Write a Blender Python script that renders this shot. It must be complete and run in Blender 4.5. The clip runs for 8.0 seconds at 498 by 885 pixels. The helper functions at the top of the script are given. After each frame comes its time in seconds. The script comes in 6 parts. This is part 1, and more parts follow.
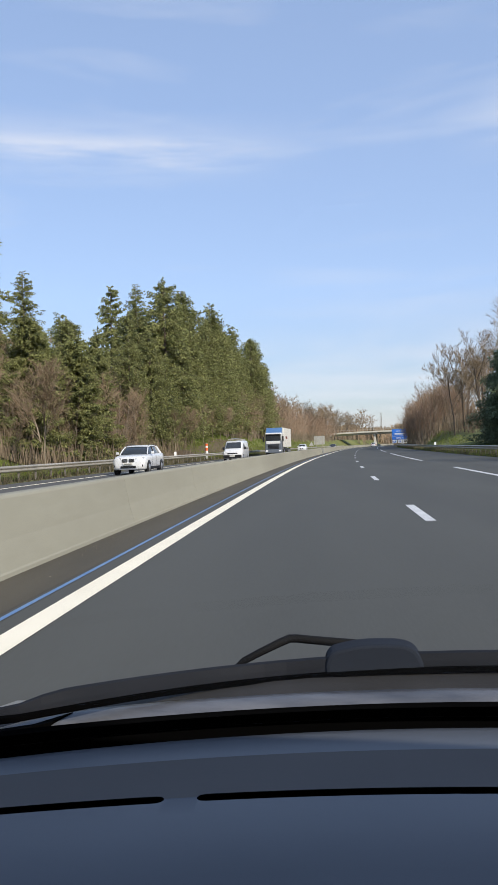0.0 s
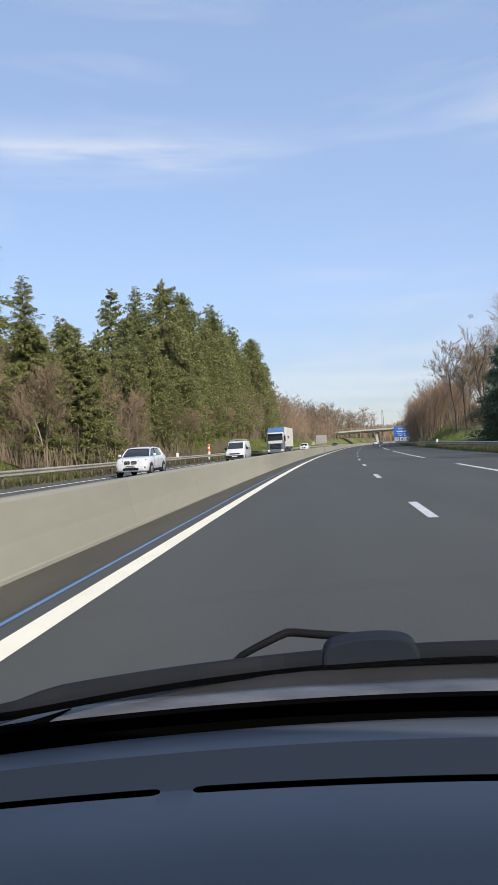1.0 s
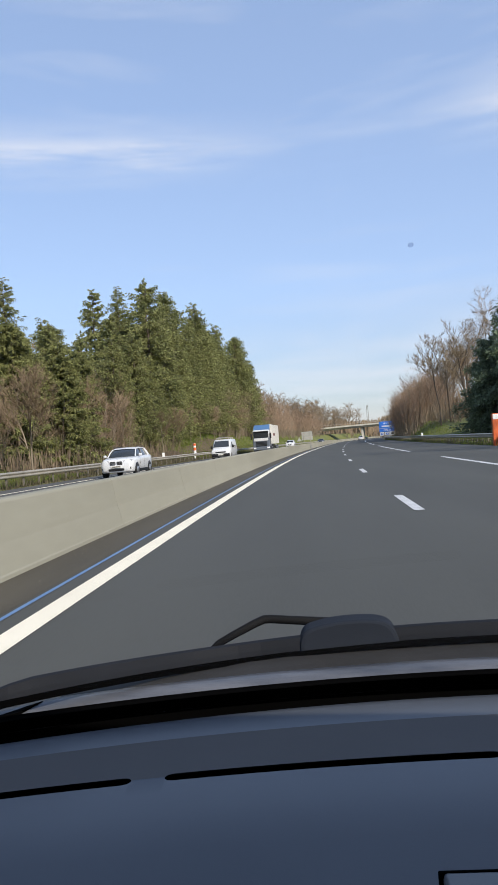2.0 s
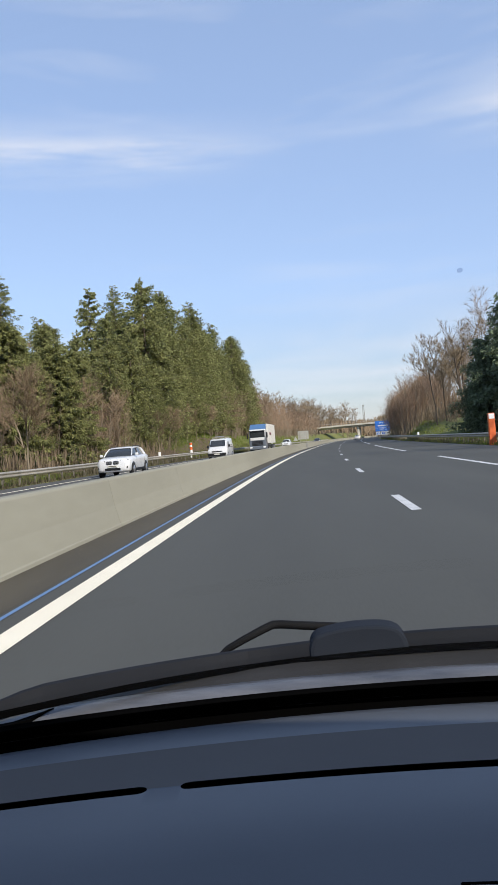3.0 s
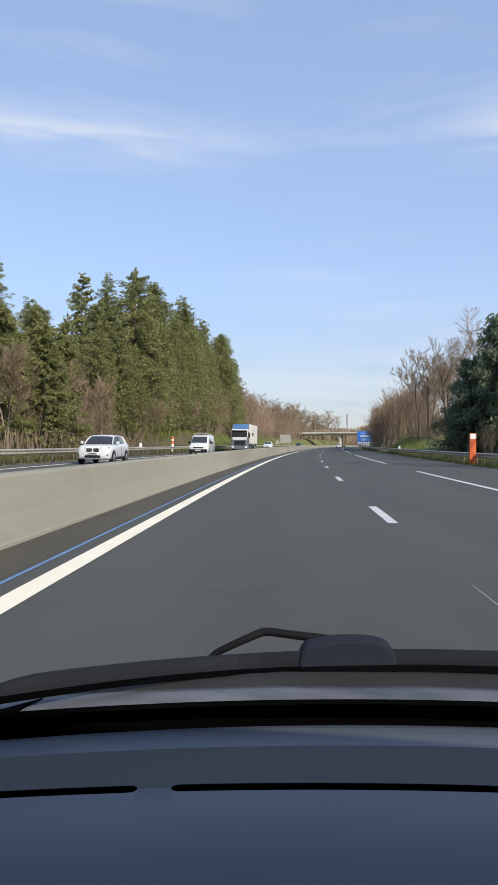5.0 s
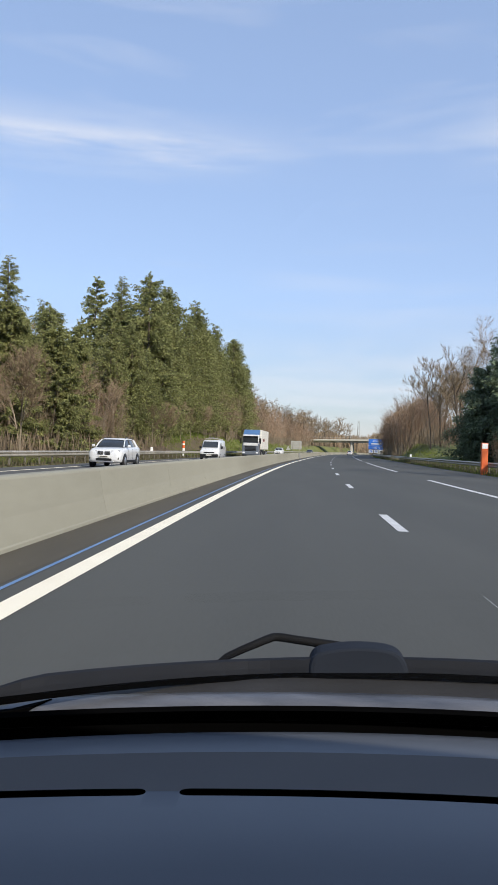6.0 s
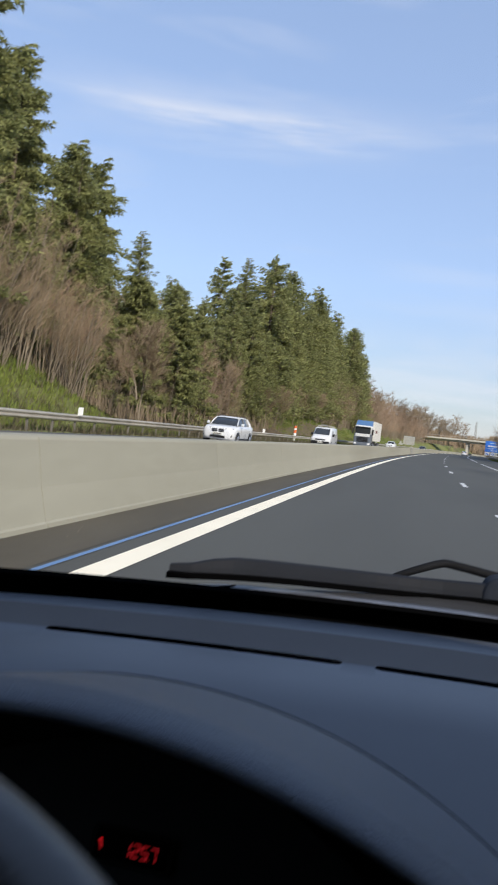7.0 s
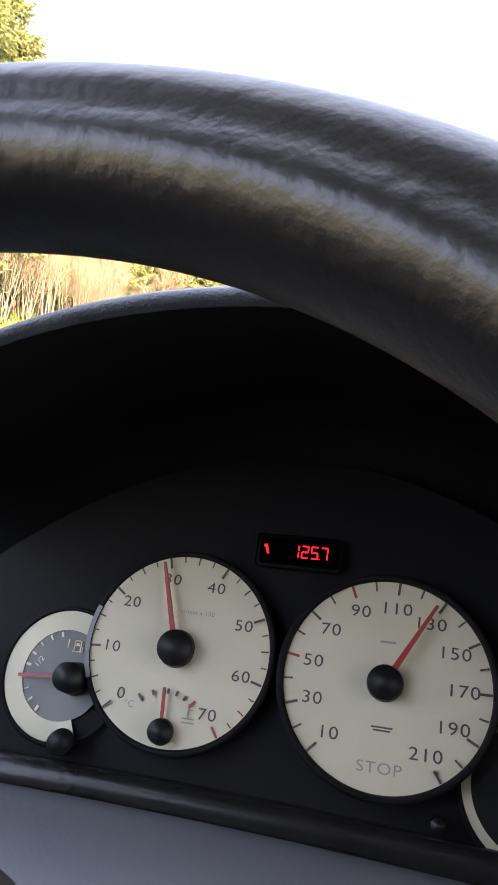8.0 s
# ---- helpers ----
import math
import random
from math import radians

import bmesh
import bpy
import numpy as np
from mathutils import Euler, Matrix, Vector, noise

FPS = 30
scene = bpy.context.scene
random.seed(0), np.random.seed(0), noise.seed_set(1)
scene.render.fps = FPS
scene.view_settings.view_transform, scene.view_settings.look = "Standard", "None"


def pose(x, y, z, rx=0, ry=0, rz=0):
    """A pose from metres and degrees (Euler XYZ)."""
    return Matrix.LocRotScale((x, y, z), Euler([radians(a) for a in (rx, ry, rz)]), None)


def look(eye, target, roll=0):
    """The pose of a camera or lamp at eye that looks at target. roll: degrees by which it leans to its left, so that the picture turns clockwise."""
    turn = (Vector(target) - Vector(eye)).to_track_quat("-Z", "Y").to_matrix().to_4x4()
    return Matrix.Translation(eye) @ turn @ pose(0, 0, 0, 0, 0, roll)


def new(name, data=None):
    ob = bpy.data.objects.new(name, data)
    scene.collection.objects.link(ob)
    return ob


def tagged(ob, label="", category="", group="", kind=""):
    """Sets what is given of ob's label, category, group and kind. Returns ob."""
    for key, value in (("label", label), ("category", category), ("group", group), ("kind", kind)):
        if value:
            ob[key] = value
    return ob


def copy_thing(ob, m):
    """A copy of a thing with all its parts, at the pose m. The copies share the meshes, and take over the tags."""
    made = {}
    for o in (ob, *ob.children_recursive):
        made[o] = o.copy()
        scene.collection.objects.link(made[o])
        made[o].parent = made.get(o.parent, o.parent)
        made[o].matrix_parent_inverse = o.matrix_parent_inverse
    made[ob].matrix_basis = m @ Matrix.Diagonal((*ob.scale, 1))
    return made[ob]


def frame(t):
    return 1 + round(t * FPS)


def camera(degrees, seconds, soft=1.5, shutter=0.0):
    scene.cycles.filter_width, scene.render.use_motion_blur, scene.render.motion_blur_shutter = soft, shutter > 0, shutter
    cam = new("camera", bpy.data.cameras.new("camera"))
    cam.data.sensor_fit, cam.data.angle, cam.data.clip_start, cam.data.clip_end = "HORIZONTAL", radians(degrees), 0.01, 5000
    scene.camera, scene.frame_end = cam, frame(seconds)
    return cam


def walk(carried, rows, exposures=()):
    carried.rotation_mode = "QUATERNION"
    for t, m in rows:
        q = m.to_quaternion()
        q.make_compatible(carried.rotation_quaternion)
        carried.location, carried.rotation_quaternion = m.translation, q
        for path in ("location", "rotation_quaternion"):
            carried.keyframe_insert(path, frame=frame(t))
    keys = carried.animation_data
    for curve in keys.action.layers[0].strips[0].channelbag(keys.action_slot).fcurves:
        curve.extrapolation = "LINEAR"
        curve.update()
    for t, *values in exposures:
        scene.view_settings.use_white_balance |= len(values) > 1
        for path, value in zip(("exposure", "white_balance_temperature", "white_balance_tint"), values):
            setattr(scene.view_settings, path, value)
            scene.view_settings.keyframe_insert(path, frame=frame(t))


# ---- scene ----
# ---------------------------------------------------------------- camera
cam = camera(36.9, 8.0, soft=1.1, shutter=0.2)
walk(cam, [
    (0, pose(-0.008, -0.007, 1.193, 90.42, 2.07, 5.64)),
    (0.5, pose(-0.006, 0.003, 1.187, 90.33, 2.22, 5.65)),
    (1, pose(0.003, -0.009, 1.186, 90.44, 3.07, 5.81)),
    (1.5, pose(0.012, -0.003, 1.181, 90.38, 3.77, 5.13)),
    (2.0, pose(0.018, 0.009, 1.167, 90.22, 4.39, 4.74)),
    (2.2, pose(0.017, 0.011, 1.168, 90.23, 4.84, 4.86)),
    (3.5, pose(-0.004, 0.003, 1.179, 89.99, 3.99, 4.07)),
    (4.0, pose(-0.000, -0.000, 1.175, 89.73, 3.17, 3.36)),
    (4.5, pose(-0.027, 0.000, 1.187, 89.79, 0.18, 2.58)),
    (6.0, pose(-0.035, 0.003, 1.184, 90.49, -1.66, 3.85)),
    (6.3, pose(-0.038, -0.002, 1.180, 90.58, -2.42, 5.60)),
    (6.5, pose(-0.042, -0.009, 1.164, 90.90, -3.32, 7.42)),
    (6.8, pose(-0.103, -0.048, 1.141, 89.93, -5.62, 8.98)),
    (7.0, pose(-0.122, -0.025, 1.084, 88.83, -6.69, 12.36)),
    (7.2, pose(-0.176, -0.025, 1.046, 86.26, -9.94, 13.14)),
    (7.5, pose(-0.169, -0.027, 1.003, 85.49, -4.27, 14.58)),
    (7.7, pose(-0.167, -0.019, 0.977, 85.22, -2.38, 14.55)),
    (8.0, pose(-0.170, -0.020, 0.963, 84.31, -2.20, 14.41)),
], exposures=[(0.0, 0.62, 6600, 10), (7.0, 0.62, 6600, 10), (7.4, 0.98, 6900, 12), (7.7, 1.68, 7000, 14), (8.0, 3.5, 8800, 20)])

# ---------------------------------------------------------------- world and sun
SUN_AZ, SUN_EL = radians(140), radians(31)
world = bpy.data.worlds.new("sky")
scene.world = world
world.use_nodes = True
wn, wl = world.node_tree.nodes, world.node_tree.links
wn.clear()
w_out, w_bg = wn.new("ShaderNodeOutputWorld"), wn.new("ShaderNodeBackground")
w_sky = wn.new("ShaderNodeTexSky")
w_sky.sky_type, w_sky.sun_disc = "NISHITA", False
w_sky.sun_elevation, w_sky.sun_rotation = SUN_EL, SUN_AZ
w_sky.air_density, w_sky.dust_density, w_sky.ozone_density = 1.0, 0.6, 2.0
w_co, w_map = wn.new("ShaderNodeTexCoord"), wn.new("ShaderNodeMapping")
w_map.inputs["Scale"].default_value = (1.0, 1.0, 7.0)
w_map.inputs["Location"].default_value = (0.35, 0.1, 0.25)
w_map.inputs["Rotation"].default_value = (0.0, 0.05, 0.2)
w_no = wn.new("ShaderNodeTexNoise")
w_no.inputs["Scale"].default_value, w_no.inputs["Detail"].default_value = 2.1, 9.0
w_no.inputs["Roughness"].default_value, w_no.inputs["Distortion"].default_value = 0.55, 0.35
w_ra = wn.new("ShaderNodeValToRGB")
w_ra.color_ramp.elements[0].position, w_ra.color_ramp.elements[1].position = 0.50, 0.78
w_ra.color_ramp.elements[0].color, w_ra.color_ramp.elements[1].color = (0, 0, 0, 1), (0.34, 0.34, 0.34, 1)
# thin high veil: paler towards the horizon
w_sep, w_veil = wn.new("ShaderNodeSeparateXYZ"), wn.new("ShaderNodeValToRGB")
w_veil.color_ramp.elements[0].position, w_veil.color_ramp.elements[0].color = 0.0, (1.36, 1.56, 1.98, 1)
w_veil.color_ramp.elements[1].position, w_veil.color_ramp.elements[1].color = 0.65, (1.40, 2.00, 3.30, 1)
w_v2 = w_veil.color_ramp.elements.new(0.20)
w_v2.color = (1.85, 2.50, 3.95, 1)
w_hazy = wn.new("ShaderNodeMixRGB")
w_hazy.inputs[0].default_value = 0.72
w_mix = wn.new("ShaderNodeMixRGB")
w_mix.inputs[2].default_value = (3.9, 4.0, 4.3, 1)
wl.new(w_co.outputs["Generated"], w_sep.inputs[0])
wl.new(w_sep.outputs["Z"], w_veil.inputs[0])
wl.new(w_sky.outputs[0], w_hazy.inputs[1])
wl.new(w_veil.outputs[0], w_hazy.inputs[2])
wl.new(w_co.outputs["Generated"], w_map.inputs[0])
wl.new(w_map.outputs[0], w_no.inputs["Vector"])
wl.new(w_no.outputs["Fac"], w_ra.inputs[0])
# one long wisp of cirrus and low cloud along the horizon
w_wisp, w_long, w_low = (wn.new("ShaderNodeValToRGB") for _ in range(3))
for ramp, stops in ((w_wisp, ((0.16, 0.0), (0.36, 0.30), (0.47, 0.75), (0.53, 1.0), (0.60, 0.45), (0.78, 0.0))), (w_long, ((0.08, 0.0), (0.20, 0.8), (0.33, 1.0), (0.44, 0.35), (0.52, 0.04), (0.62, 0.04), (0.72, 0.8), (0.80, 0.8), (0.95, 0.0))), (w_low, ((0.0, 0.0), (0.02, 0.30), (0.075, 0.46), (0.105, 0.36), (0.16, 0.0)))):
    ramp.color_ramp.elements[0].position, ramp.color_ramp.elements[1].position = stops[0][0], stops[-1][0]
    ramp.color_ramp.elements[0].color = ramp.color_ramp.elements[1].color = (0, 0, 0, 1)
    for at, val in stops[1:-1]:
        ramp.color_ramp.elements.new(at).color = (val, val, val, 1)
w_map2 = wn.new("ShaderNodeMapping")
w_map2.inputs["Scale"].default_value = (2.2, 2.2, 16.0)
w_fine = wn.new("ShaderNodeTexNoise")
w_fine.inputs["Scale"].default_value, w_fine.inputs["Detail"].default_value = 4.0, 8.0
w_fine.inputs["Roughness"].default_value = 0.6


def sky_math(kind, a, b, c=0.0):
    q = wn.new("ShaderNodeMath")
    q.operation = kind
    for k, val in enumerate((a, b, c)):
        if isinstance(val, float):
            q.inputs[k].default_value = val
        else:
            wl.new(val, q.inputs[k])
    return q.outputs[0]


wl.new(w_co.outputs["Generated"], w_map2.inputs[0])
wl.new(w_map2.outputs[0], w_fine.inputs["Vector"])
wob = sky_math("MULTIPLY_ADD", w_fine.outputs["Fac"], 0.030, -0.015)
high = sky_math("ADD", w_sep.outputs["Z"], wob)
wl.new(sky_math("MULTIPLY_ADD", high, 7.0, -2.13), w_wisp.inputs[0])
wl.new(sky_math("MULTIPLY_ADD", w_sep.outputs["X"], 0.8333, 0.5), w_long.inputs[0])
wl.new(high, w_low.inputs[0])
puff = sky_math("MULTIPLY_ADD", w_fine.outputs["Fac"], 2.3, -0.72)
puff = sky_math("MINIMUM", sky_math("MAXIMUM", puff, 0.0), 1.0)
wisp = sky_math("MULTIPLY", sky_math("MULTIPLY", w_wisp.outputs[0], w_long.outputs[0]), sky_math("MULTIPLY_ADD", puff, 0.8, 0.12))
low = sky_math("MULTIPLY", w_low.outputs[0], puff)
wl.new(sky_math("MINIMUM", sky_math("ADD", sky_math("ADD", w_ra.outputs[0], wisp), low), 0.9), w_mix.inputs[0])
wl.new(w_hazy.outputs[0], w_mix.inputs[1])
wl.new(w_mix.outputs[0], w_bg.inputs[0])
wl.new(w_bg.outputs[0], w_out.inputs[0])
w_bg.inputs[1].default_value = 0.15

sun = new("sun", bpy.data.lights.new("sun", "SUN"))
sun.data.energy, sun.data.angle, sun.data.color = 3.3, radians(0.6), (1.0, 0.93, 0.82)
sun_from = Vector((math.sin(SUN_AZ) * math.cos(SUN_EL), math.cos(SUN_AZ) * math.cos(SUN_EL), math.sin(SUN_EL)))
sun.matrix_basis = look(sun_from * 100, (0, 0, 0))


# ---------------------------------------------------------------- materials
def surface(name, a, b, scale=4.0, rough=0.7, metal=0.0, bump=0.15, fine=40.0, stretch=(1, 1, 1), islands=0.0, objects=0.0, spec=0.5, coat=0.0, dist=0.01, thin=0.0):
    """Two colours mixed by coarse and fine noise, with relief; islands or objects vary the value piece by piece."""
    m = bpy.data.materials.new(name)
    m.use_nodes = True
    n, l = m.node_tree.nodes, m.node_tree.links
    bsdf = n["Principled BSDF"]
    bsdf.inputs["Roughness"].default_value, bsdf.inputs["Metallic"].default_value = rough, metal
    bsdf.inputs["Specular IOR Level"].default_value = spec
    bsdf.inputs["Coat Weight"].default_value = coat
    co, mp = n.new("ShaderNodeTexCoord"), n.new("ShaderNodeMapping")
    mp.inputs["Scale"].default_value = stretch
    l.new(co.outputs["Object"], mp.inputs[0])
    big, small = n.new("ShaderNodeTexNoise"), n.new("ShaderNodeTexNoise")
    big.inputs["Scale"].default_value, big.inputs["Detail"].default_value = scale, 5.0
    small.inputs["Scale"].default_value, small.inputs["Detail"].default_value = fine, 4.0
    l.new(mp.outputs[0], big.inputs["Vector"])
    l.new(mp.outputs[0], small.inputs["Vector"])
    ad = n.new("ShaderNodeMath")
    ad.operation, ad.use_clamp = "MULTIPLY_ADD", True
    ad.inputs[1].default_value = 0.45
    l.new(small.outputs["Fac"], ad.inputs[0])
    sc = n.new("ShaderNodeMath")
    sc.operation, sc.inputs[1].default_value, sc.inputs[2].default_value = "MULTIPLY_ADD", 1.6, -0.53
    l.new(big.outputs["Fac"], sc.inputs[0])
    l.new(sc.outputs[0], ad.inputs[2])
    mix = n.new("ShaderNodeMixRGB")
    mix.inputs[1].default_value, mix.inputs[2].default_value = (*a, 1), (*b, 1)
    l.new(ad.outputs[0], mix.inputs[0])
    last = mix.outputs[0]
    if islands or objects:
        src = n.new("ShaderNodeNewGeometry") if islands else n.new("ShaderNodeObjectInfo")
        amount = islands or objects
        hv = n.new("ShaderNodeHueSaturation")
        vr = n.new("ShaderNodeMath")
        vr.operation, vr.inputs[1].default_value, vr.inputs[2].default_value = "MULTIPLY_ADD", 2 * amount, 1 - amount
        l.new(src.outputs["Random Per Island" if islands else "Random"], vr.inputs[0])
        l.new(vr.outputs[0], hv.inputs["Value"])
        l.new(last, hv.inputs["Color"])
        last = hv.outputs[0]
    l.new(last, bsdf.inputs["Base Color"])
    if thin:
        tl, mx = n.new("ShaderNodeBsdfTranslucent"), n.new("ShaderNodeMixShader")
        mx.inputs[0].default_value = thin
        l.new(last, tl.inputs[0])
        l.new(bsdf.outputs[0], mx.inputs[1])
        l.new(tl.outputs[0], mx.inputs[2])
        l.new(mx.outputs[0], n["Material Output"].inputs[0])
    if bump:
        bp = n.new("ShaderNodeBump")
        bp.inputs["Strength"].default_value, bp.inputs["Distance"].default_value = bump, dist
        l.new(small.outputs["Fac"], bp.inputs["Height"])
        l.new(bp.outputs[0], bsdf.inputs["Normal"])
    return m


def glow(name, colour, strength):
    m = bpy.data.materials.new(name)
    m.use_nodes = True
    b = m.node_tree.nodes["Principled BSDF"]
    b.inputs["Base Color"].default_value = (*colour, 1)
    b.inputs["Emission Color"].default_value = (*colour, 1)
    b.inputs["Emission Strength"].default_value = strength
    return m


def clear_glass(name, tint=(1, 1, 1)):
    """A thin clear pane: straight see-through with a slight gloss."""
    m = bpy.data.materials.new(name)
    m.use_nodes = True
    n, l = m.node_tree.nodes, m.node_tree.links
    n.clear()
    out, mix, tr, gl = (n.new("ShaderNode" + k) for k in ("OutputMaterial", "MixShader", "BsdfTransparent", "BsdfGlossy"))
    tr.inputs[0].default_value = (*tint, 1)
    gl.inputs["Roughness"].default_value = 0.02
    mix.inputs[0].default_value = 0.03
    l.new(tr.outputs[0], mix.inputs[1])
    l.new(gl.outputs[0], mix.inputs[2])
    l.new(mix.outputs[0], out.inputs[0])
    return m


ASPHALT = surface("asphalt", (0.0495, 0.0500, 0.0442), (0.0735, 0.0738, 0.0640), 0.35, 0.85, bump=0.15, fine=26, stretch=(1.6, 0.22, 1), dist=0.006)
SHOULDER = surface("dirty_asphalt", (0.043, 0.037, 0.025), (0.090, 0.076, 0.051), 0.9, 0.9, bump=0.5, fine=45, stretch=(2.0, 0.3, 1))
OLD_ASPHALT = surface("old_asphalt", (0.06, 0.06, 0.058), (0.10, 0.098, 0.092), 0.5, 0.85, bump=0.4, fine=50)
PAINT_WHITE = surface("road_paint", (0.81, 0.735, 0.565), (0.94, 0.860, 0.68), 1.5, 0.6, bump=0.3, fine=30)
PAINT_LANE = surface("worn_lane_paint", (0.40, 0.405, 0.40), (0.72, 0.72, 0.70), 2.2, 0.65, bump=0.3, fine=22)
PAINT_BLUE = surface("blue_paint", (0.085, 0.18, 0.36), (0.155, 0.26, 0.43), 2.0, 0.6, bump=0.2, fine=30)
CONCRETE = surface("concrete", (0.212, 0.202, 0.155), (0.312, 0.300, 0.236), 0.5, 0.9, bump=0.15, fine=9, stretch=(1, 0.22, 1.2), objects=0.04)
CONCRETE_PALE = surface("pale_concrete", (0.42, 0.40, 0.34), (0.55, 0.53, 0.46), 0.4, 0.85, bump=0.2, fine=8)
CONCRETE_DARK = surface("weathered_concrete", (0.15, 0.15, 0.135), (0.27, 0.265, 0.235), 1.6, 0.9, bump=0.5, fine=14, stretch=(1, 0.8, 0.4))
STEEL = surface("galvanised_steel", (0.34, 0.31, 0.255), (0.50, 0.46, 0.39), 1.2, 0.55, 0.45, 0.15, 25, objects=0.12)
RUSTY = surface("weathered_steel", (0.16, 0.14, 0.115), (0.30, 0.27, 0.23), 2.0, 0.65, 0.5, 0.2, 25)
GRASS = surface("grass_ground", (0.075, 0.108, 0.02), (0.19, 0.18, 0.055), 0.16, 0.95, bump=0.9, fine=3.5, dist=0.15)
BLADES = surface("grass_blades", (0.095, 0.145, 0.022), (0.21, 0.235, 0.045), 0.3, 0.8, bump=0, fine=3, islands=0.3, thin=0.35)
STRAW = surface("dry_grass", (0.085, 0.072, 0.042), (0.15, 0.13, 0.075), 0.5, 0.9, bump=0, fine=3, islands=0.3, thin=0.35)
NEEDLES = surface("spruce_needles", (0.158, 0.178, 0.067), (0.300, 0.300, 0.119), 0.22, 0.75, bump=0, fine=2.5, islands=0.45, spec=0.25, thin=0.42)
NEEDLES_BLUE = surface("dark_needles", (0.100, 0.140, 0.086), (0.205, 0.255, 0.148), 0.25, 0.75, bump=0, fine=2.5, islands=0.4, spec=0.25, thin=0.3)
BARK = surface("bark", (0.075, 0.055, 0.04), (0.17, 0.135, 0.10), 1.6, 0.95, bump=0.7, fine=14, stretch=(1, 1, 0.3))
PALE_BARK = surface("pale_bark", (0.15, 0.12, 0.085), (0.30, 0.245, 0.175), 1.2, 0.9, bump=0.4, fine=12, stretch=(1, 1, 0.3), islands=0.2)
TWIGS = surface("twigs", (0.160, 0.116, 0.071), (0.300, 0.222, 0.140), 0.35, 0.9, bump=0, fine=4, islands=0.3)
BRUSH = surface("dark_brush", (0.125, 0.095, 0.062), (0.225, 0.172, 0.116), 0.35, 0.95, bump=0, fine=4, islands=0.3)
RED_TWIGS = surface("reddish_twigs", (0.200, 0.128, 0.082), (0.36, 0.240, 0.155), 0.35, 0.9, bump=0, fine=4, islands=0.3)
PEBBLE = surface("road_crumbs", (0.07, 0.060, 0.042), (0.20, 0.175, 0.135), 7.0, 0.9, bump=0.2, fine=60, islands=0.5)
LITTER = surface("leaf_litter", (0.07, 0.05, 0.03), (0.15, 0.11, 0.065), 0.6, 0.95, bump=0.9, fine=6, dist=0.1)
DASH = surface("dashboard_plastic", (0.068, 0.075, 0.087), (0.083, 0.091, 0.104), 6.0, 0.38, bump=0.06, fine=900, dist=0.001)
HOOD_SKIN = surface("grained_vinyl", (0.065, 0.079, 0.105), (0.080, 0.095, 0.122), 8.0, 0.42, bump=0.75, fine=1000, dist=0.0012)
BLACK = surface("black_plastic", (0.008, 0.008, 0.009), (0.013, 0.013, 0.014), 8.0, 0.5, bump=0.05, fine=300, dist=0.001, spec=0.35)
FRIT = surface("black_ceramic_print", (0.0008, 0.0008, 0.0009), (0.0012, 0.0012, 0.0013), 8.0, 0.9, bump=0, spec=0.03)
CLUSTER_BLACK = surface("cluster_plastic", (0.004, 0.004, 0.0045), (0.007, 0.007, 0.0075), 10.0, 0.6, bump=0.1, fine=500, dist=0.001, spec=0.15)
LEATHER = surface("worn_leather", (0.0036, 0.0034, 0.0037), (0.0072, 0.0062, 0.0062), 14.0, 0.37, bump=0.28, fine=260, dist=0.0012, spec=0.85)
RUBBER = surface("rubber", (0.004, 0.004, 0.0045), (0.007, 0.007, 0.0075), 9.0, 0.8, bump=0.1, fine=200, dist=0.001, spec=0.15)
COWL = surface("cowl_plastic", (0.034, 0.039, 0.050), (0.130, 0.132, 0.142), 9.0, 0.34, bump=0.15, fine=60, stretch=(1, 3.5, 1), dist=0.002)
SCUTTLE = surface("scuttle_plastic", (0.020, 0.020, 0.020), (0.042, 0.040, 0.039), 9.0, 0.7, bump=0.3, fine=160, dist=0.002, spec=0.2)
# greyer dash plastic: the hollow's weaker sky reflection is put into the colour
DASH_DIM = surface("dashboard_band", (0.083, 0.077, 0.074), (0.097, 0.090, 0.086), 6.0, 0.6, spec=0.22, bump=0.06, fine=900, dist=0.001)
WIPER_GREY = surface("wiper_plastic", (0.0080, 0.0095, 0.0130), (0.0130, 0.0145, 0.0190), 9.0, 0.6, bump=0.1, fine=200, dist=0.001, spec=0.16)
SPINDLE = surface("spindle_plastic", (0.0135, 0.0170, 0.0245), (0.0195, 0.0235, 0.0320), 9.0, 0.85, bump=0.1, fine=200, dist=0.001, spec=0.15)
FACE = surface("cluster_face", (0.0095, 0.0093, 0.0100), (0.0130, 0.0126, 0.0135), 10.0, 0.6, bump=0.1, fine=500, dist=0.001, spec=0.12)
CREAM = surface("cream_dial", (0.70, 0.645, 0.465), (0.76, 0.705, 0.52), 25.0, 0.55, bump=0)
DIAL_RIM = surface("grey_dial_rim", (0.22, 0.22, 0.23), (0.27, 0.27, 0.28), 25.0, 0.45, bump=0)
DIAL_GREY = surface("grey_dial", (0.17, 0.168, 0.165), (0.22, 0.217, 0.212), 25.0, 0.5, bump=0)
INK = surface("dial_ink", (0.075, 0.07, 0.062), (0.11, 0.10, 0.09), 30.0, 0.6, bump=0)
INK_PALE = surface("pale_ink", (0.34, 0.33, 0.27), (0.38, 0.37, 0.31), 30.0, 0.6, bump=0)
NEEDLE_RED = surface("needle_red", (0.42, 0.045, 0.04), (0.5, 0.06, 0.05), 30.0, 0.4, bump=0)
LED_RED = glow("red_led", (1.0, 0.02, 0.03), 0.16)
COVER = surface("cover_plastic", (0.15, 0.153, 0.170), (0.18, 0.182, 0.198), 9.0, 0.5, bump=0.15, fine=400, dist=0.001)
